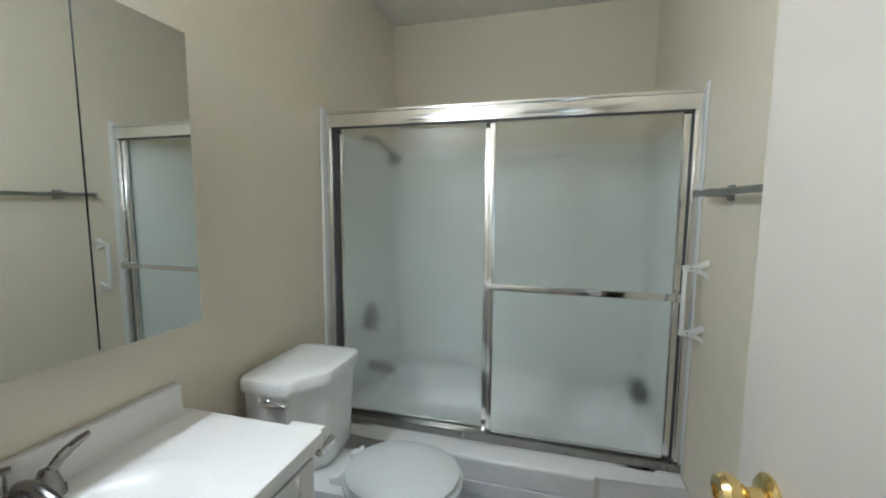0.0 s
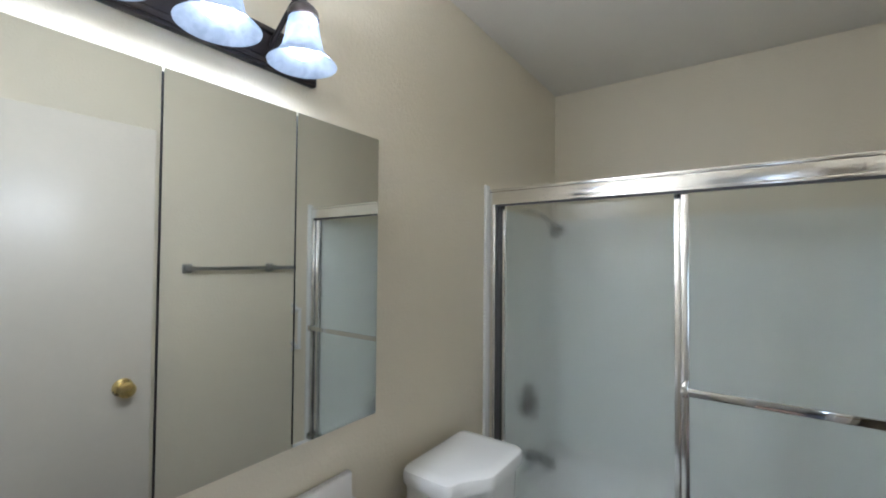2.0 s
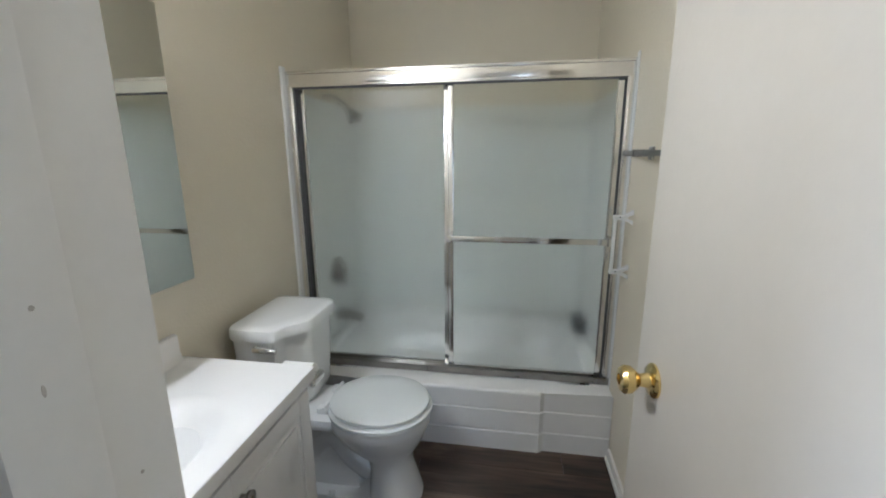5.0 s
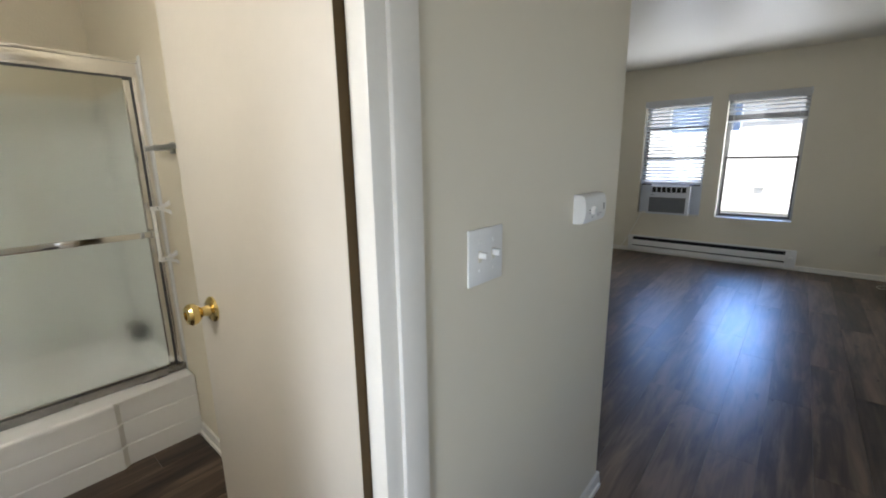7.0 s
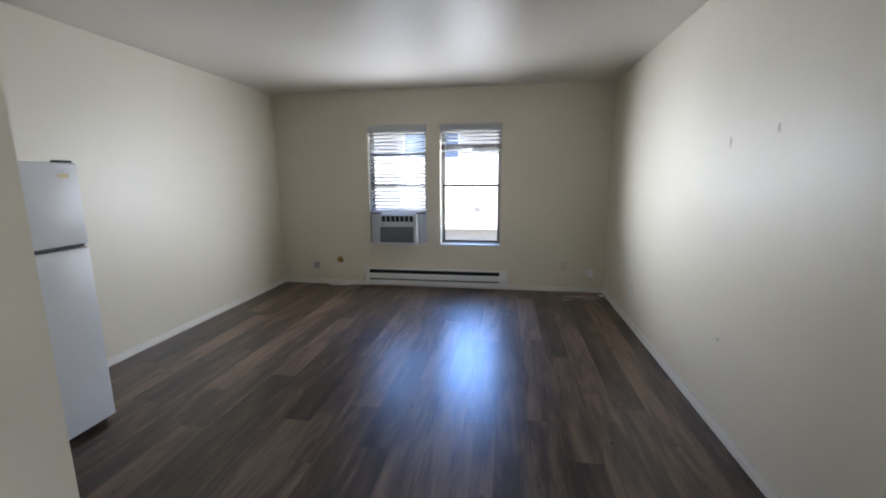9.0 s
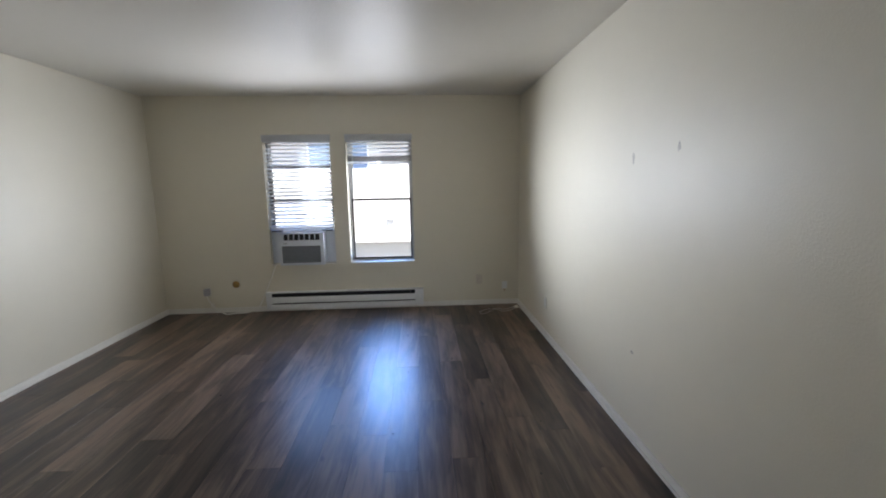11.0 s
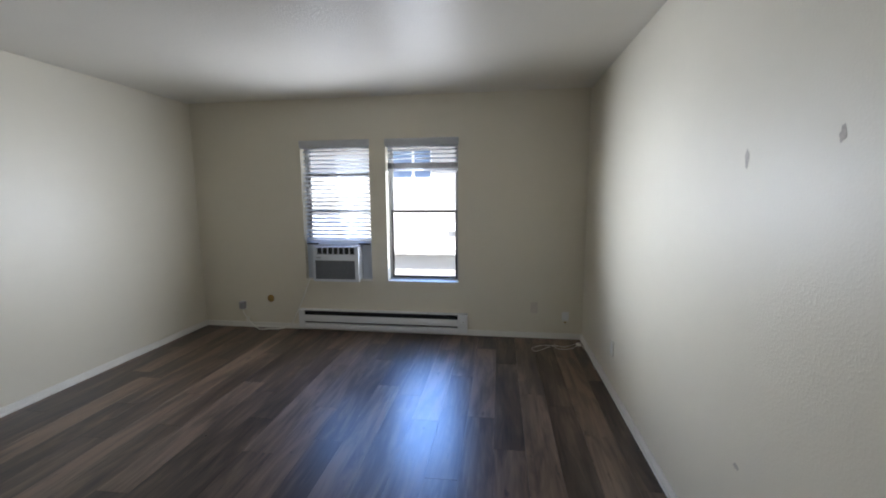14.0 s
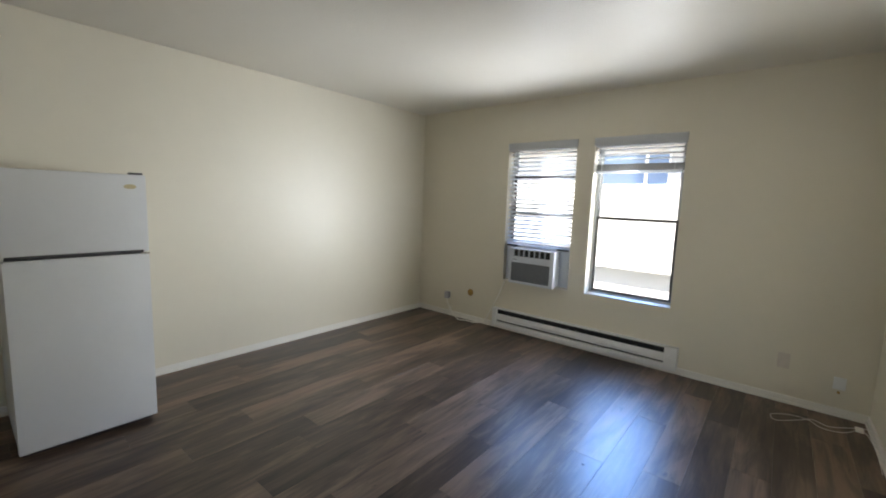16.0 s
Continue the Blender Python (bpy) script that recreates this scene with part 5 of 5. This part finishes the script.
cord = thing("power_cord", (LE - 0.02, 1.6, 0.005), "white conditioner power cord trailing to the outlet", "power cord")
pts = smooth_path([(6.02, 1.06, 0.575), (6.04, 1.13, 0.56), (6.05, 1.20, 0.40), (6.03, 1.28, 0.22), (6.02, 1.36, 0.07), (6.04, 1.50, 0.012), (6.03, 1.62, 0.010), (6.00, 1.70, 0.010), (6.03, 1.76, 0.012), (6.05, 1.84, 0.05), (6.075, 1.90, 0.10), (6.075, 1.945, 0.17), (6.075, 1.952, 0.225)])
part("cable", tube(bmesh.new(), pts, 0.0075, 8), MAT_CORD, cord)
part("plug", boxes((6.050, 6.1025, 1.924, 1.980, 0.215, 0.295), bevel=0.008), MAT_ADAPTER, cord, "pale grey adapter plug")
part("plug_box", boxes((6.060, 6.085, 1.880, 1.915, 0.075, 0.125), bevel=0.008), MAT_CORD, cord, "white inline plug block")
cable = thing("loose_cable", (5.85, -1.5, 0.004), "thin cream cable looped on the floor", "cable")
pts = smooth_path([(5.98, -1.69, 0.010), (5.93, -1.60, 0.006), (5.86, -1.50, 0.005), (5.90, -1.42, 0.006), (5.84, -1.36, 0.007), (5.76, -1.28, 0.005), (5.72, -1.22, 0.005), (5.80, -1.20, 0.005), (5.88, -1.30, 0.006), (5.86, -1.40, 0.010), (5.80, -1.46, 0.005), (5.82, -1.56, 0.005), (5.92, -1.64, 0.006), (5.90, -1.68, 0.006), (5.70, -1.695, 0.006), (5.50, -1.69, 0.006), (5.38, -1.685, 0.005)])
part("cord", tube(bmesh.new(), pts, 0.0019, 8), MAT_CORD, cable)
part("connector", boxes((5.90, 5.96, -1.67, -1.63, 0.002, 0.020), bevel=0.005), MAT_CORD, cable)


def scuff(x, z, w, h, seed):
    rnd = random.Random(seed)
    bm = bmesh.new()
    ring = [(x + w * math.cos(a) * rnd.uniform(0.55, 1.1), z + h * math.sin(a) * rnd.uniform(0.6, 1.1)) for a in [2 * math.pi * k / 14 for k in range(14)]]
    ring_loft(bm, [[(px, LS + 0.0003, pz) for px, pz in ring], [(px, LS + 0.0009, pz) for px, pz in ring]])
    solid("wall_scuff", bm, MAT_STAIN, "small grey torn paint mark on the wall", "wall mark", "torn paint marks")


scuff(3.537, 1.575, 0.015, 0.038, 1)
scuff(3.141, 1.605, 0.012, 0.028, 2)
scuff(3.44, 0.50, 0.020, 0.012, 3)

rnd = random.Random(5)
for x, y in ((2.66, -0.52), (3.55, -0.35), (4.35, -0.42), (3.3, -0.98), (3.15, -1.12), (3.6, -1.25), (2.9, 0.45), (4.1, 0.9)):
    bm = bmesh.new()
    r = rnd.uniform(0.005, 0.009)
    lathe(bm, [(r, 0.0003), (r * 0.7, 0.0025), (0.0, 0.003)], (x, y, 0), steps=7, squash=(1, rnd.uniform(0.5, 1)))
    solid("floor_speck", bm, MAT_SPECK, "small dark crumb lying on the floor", "debris", "crumbs on the floor")


# ---- outside: neighbouring house and ground ----
bm = bmesh.new()
bmesh.ops.create_grid(bm, x_segments=8, y_segments=8, size=200)
bmesh.ops.translate(bm, vec=(0, 0, -2.9), verts=bm.verts)
setting("ground", bm, MAT_GROUND, "pale concrete ground outside", "ground")


def neighbour():
    x = 11.0
    n = thing("neighbour_house", (x + 3, 0.5, -2.9), "sunlit white stucco house with tan eaves", "house")
    wy0, wy1, wz0, wz1 = 0.60, 2.0, 1.80, 2.42
    part("wall", boxes((x, x + 6, -9, wy0, -2.9, 2.75), (x, x + 6, wy1, 10, -2.9, 2.75), (x, x + 6, wy0, wy1, -2.9, wz0), (x, x + 6, wy0, wy1, wz1, 2.75)), MAT_STUCCO, n)
    part("ledge", boxes((x - 0.30, x - 0.001, -9, 10, 0.16, 0.30), bevel=0.01), MAT_STUCCO, n)
    part("eave", boxes((x - 0.65, x + 6.6, -9.6, 10.6, 2.752, 2.95), bevel=0.01), MAT_EAVE, n, "tan painted eave board")
    bm = bmesh.new()
    ring_loft(bm, [[(x - 0.7, y, 2.951), (x + 6.7, y, 2.951), (x + 3, y, 4.2)] for y in (-9.7, 10.7)])
    part("roof", bm, MAT_ROOF, n)
    w = part("window", boxes((x + 0.05, x + 0.07, wy0, wy1, wz0, wz1)), MAT_BLUEGLASS, n, "dark reflecting window")
    part("window_frame", boxes((x + 0.02, x + 0.05, wy0, wy0 + 0.04, wz0, wz1), (x + 0.02, x + 0.05, wy1 - 0.04, wy1, wz0, wz1), (x + 0.02, x + 0.05, 1.00, 1.06, wz0, wz1), (x + 0.02, x + 0.05, wy0 + 0.04, 1.0, wz0, wz0 + 0.04), (x + 0.02, x + 0.05, 1.06, wy1 - 0.04, wz0, wz0 + 0.04)), MAT_PLASTIC, w)
    part("wall_lamp", boxes((x - 0.12, x - 0.001, 0.08, 0.24, 0.66, 0.86), bevel=0.02), MAT_AC, n, "small grey wall lamp")


neighbour()


# ---- floor: underlay and planks ----
floor = setting("floor", boxes((HW - 0.1, LE, HS - 0.1, BN + 0.1, -0.08, -0.0035)), MAT_FLOOR_BASE, "dark brown wood-look vinyl plank floor", "floor")
PL, PW, GAP = 1.22, 0.180, 0.0006
plank_meshes = {}


def plank(x0, x1, y0, y1):
    key = (round(x1 - x0, 3), round(y1 - y0, 3))
    if key not in plank_meshes:
        bm = bmesh.new()
        w, d = (x1 - x0) / 2 - GAP / 2, (y1 - y0) / 2 - GAP / 2
        e = 0.0004
        low = [bm.verts.new(v) for v in ((-w, -d, -0.0034), (w, -d, -0.0034), (w, d, -0.0034), (-w, d, -0.0034))]
        mid = [bm.verts.new((v.co.x, v.co.y, -0.0006)) for v in low]
        top = [bm.verts.new((math.copysign(w - e, v.co.x), math.copysign(d - e, v.co.y), 0.0)) for v in low]
        for a, b in ((low, mid), (mid, top)):
            for k in range(4):
                bm.faces.new((a[k], a[(k + 1) % 4], b[(k + 1) % 4], b[k]))
        bm.faces.new(top)
        plank_meshes[key] = finish(bm, "plank", MAT_PLANK, smooth=False)
    ob = new("plank", plank_meshes[key])
    ob.location = ((x0 + x1) / 2, (y0 + y1) / 2, 0)
    ob.parent = floor


lay = random.Random(11)
row, y = 0, HS
while y < BN:
    x = HW - [0.1, 0.75, 0.4, 1.0, 0.55, 0.2][row % 6] - lay.uniform(0, 0.12)
    x = round(x, 2)
    while x < LE:
        a, b = max(x, HW), min(x + PL, LE)
        c = min(y + PW, BN)
        inside = not (b < STUB_E and y > BN) and not (a > STUB_E and c < LS)
        if b - a > 0.05 and inside:
            plank(a, b, y, c)
        x += PL
    y += PW
    row += 1
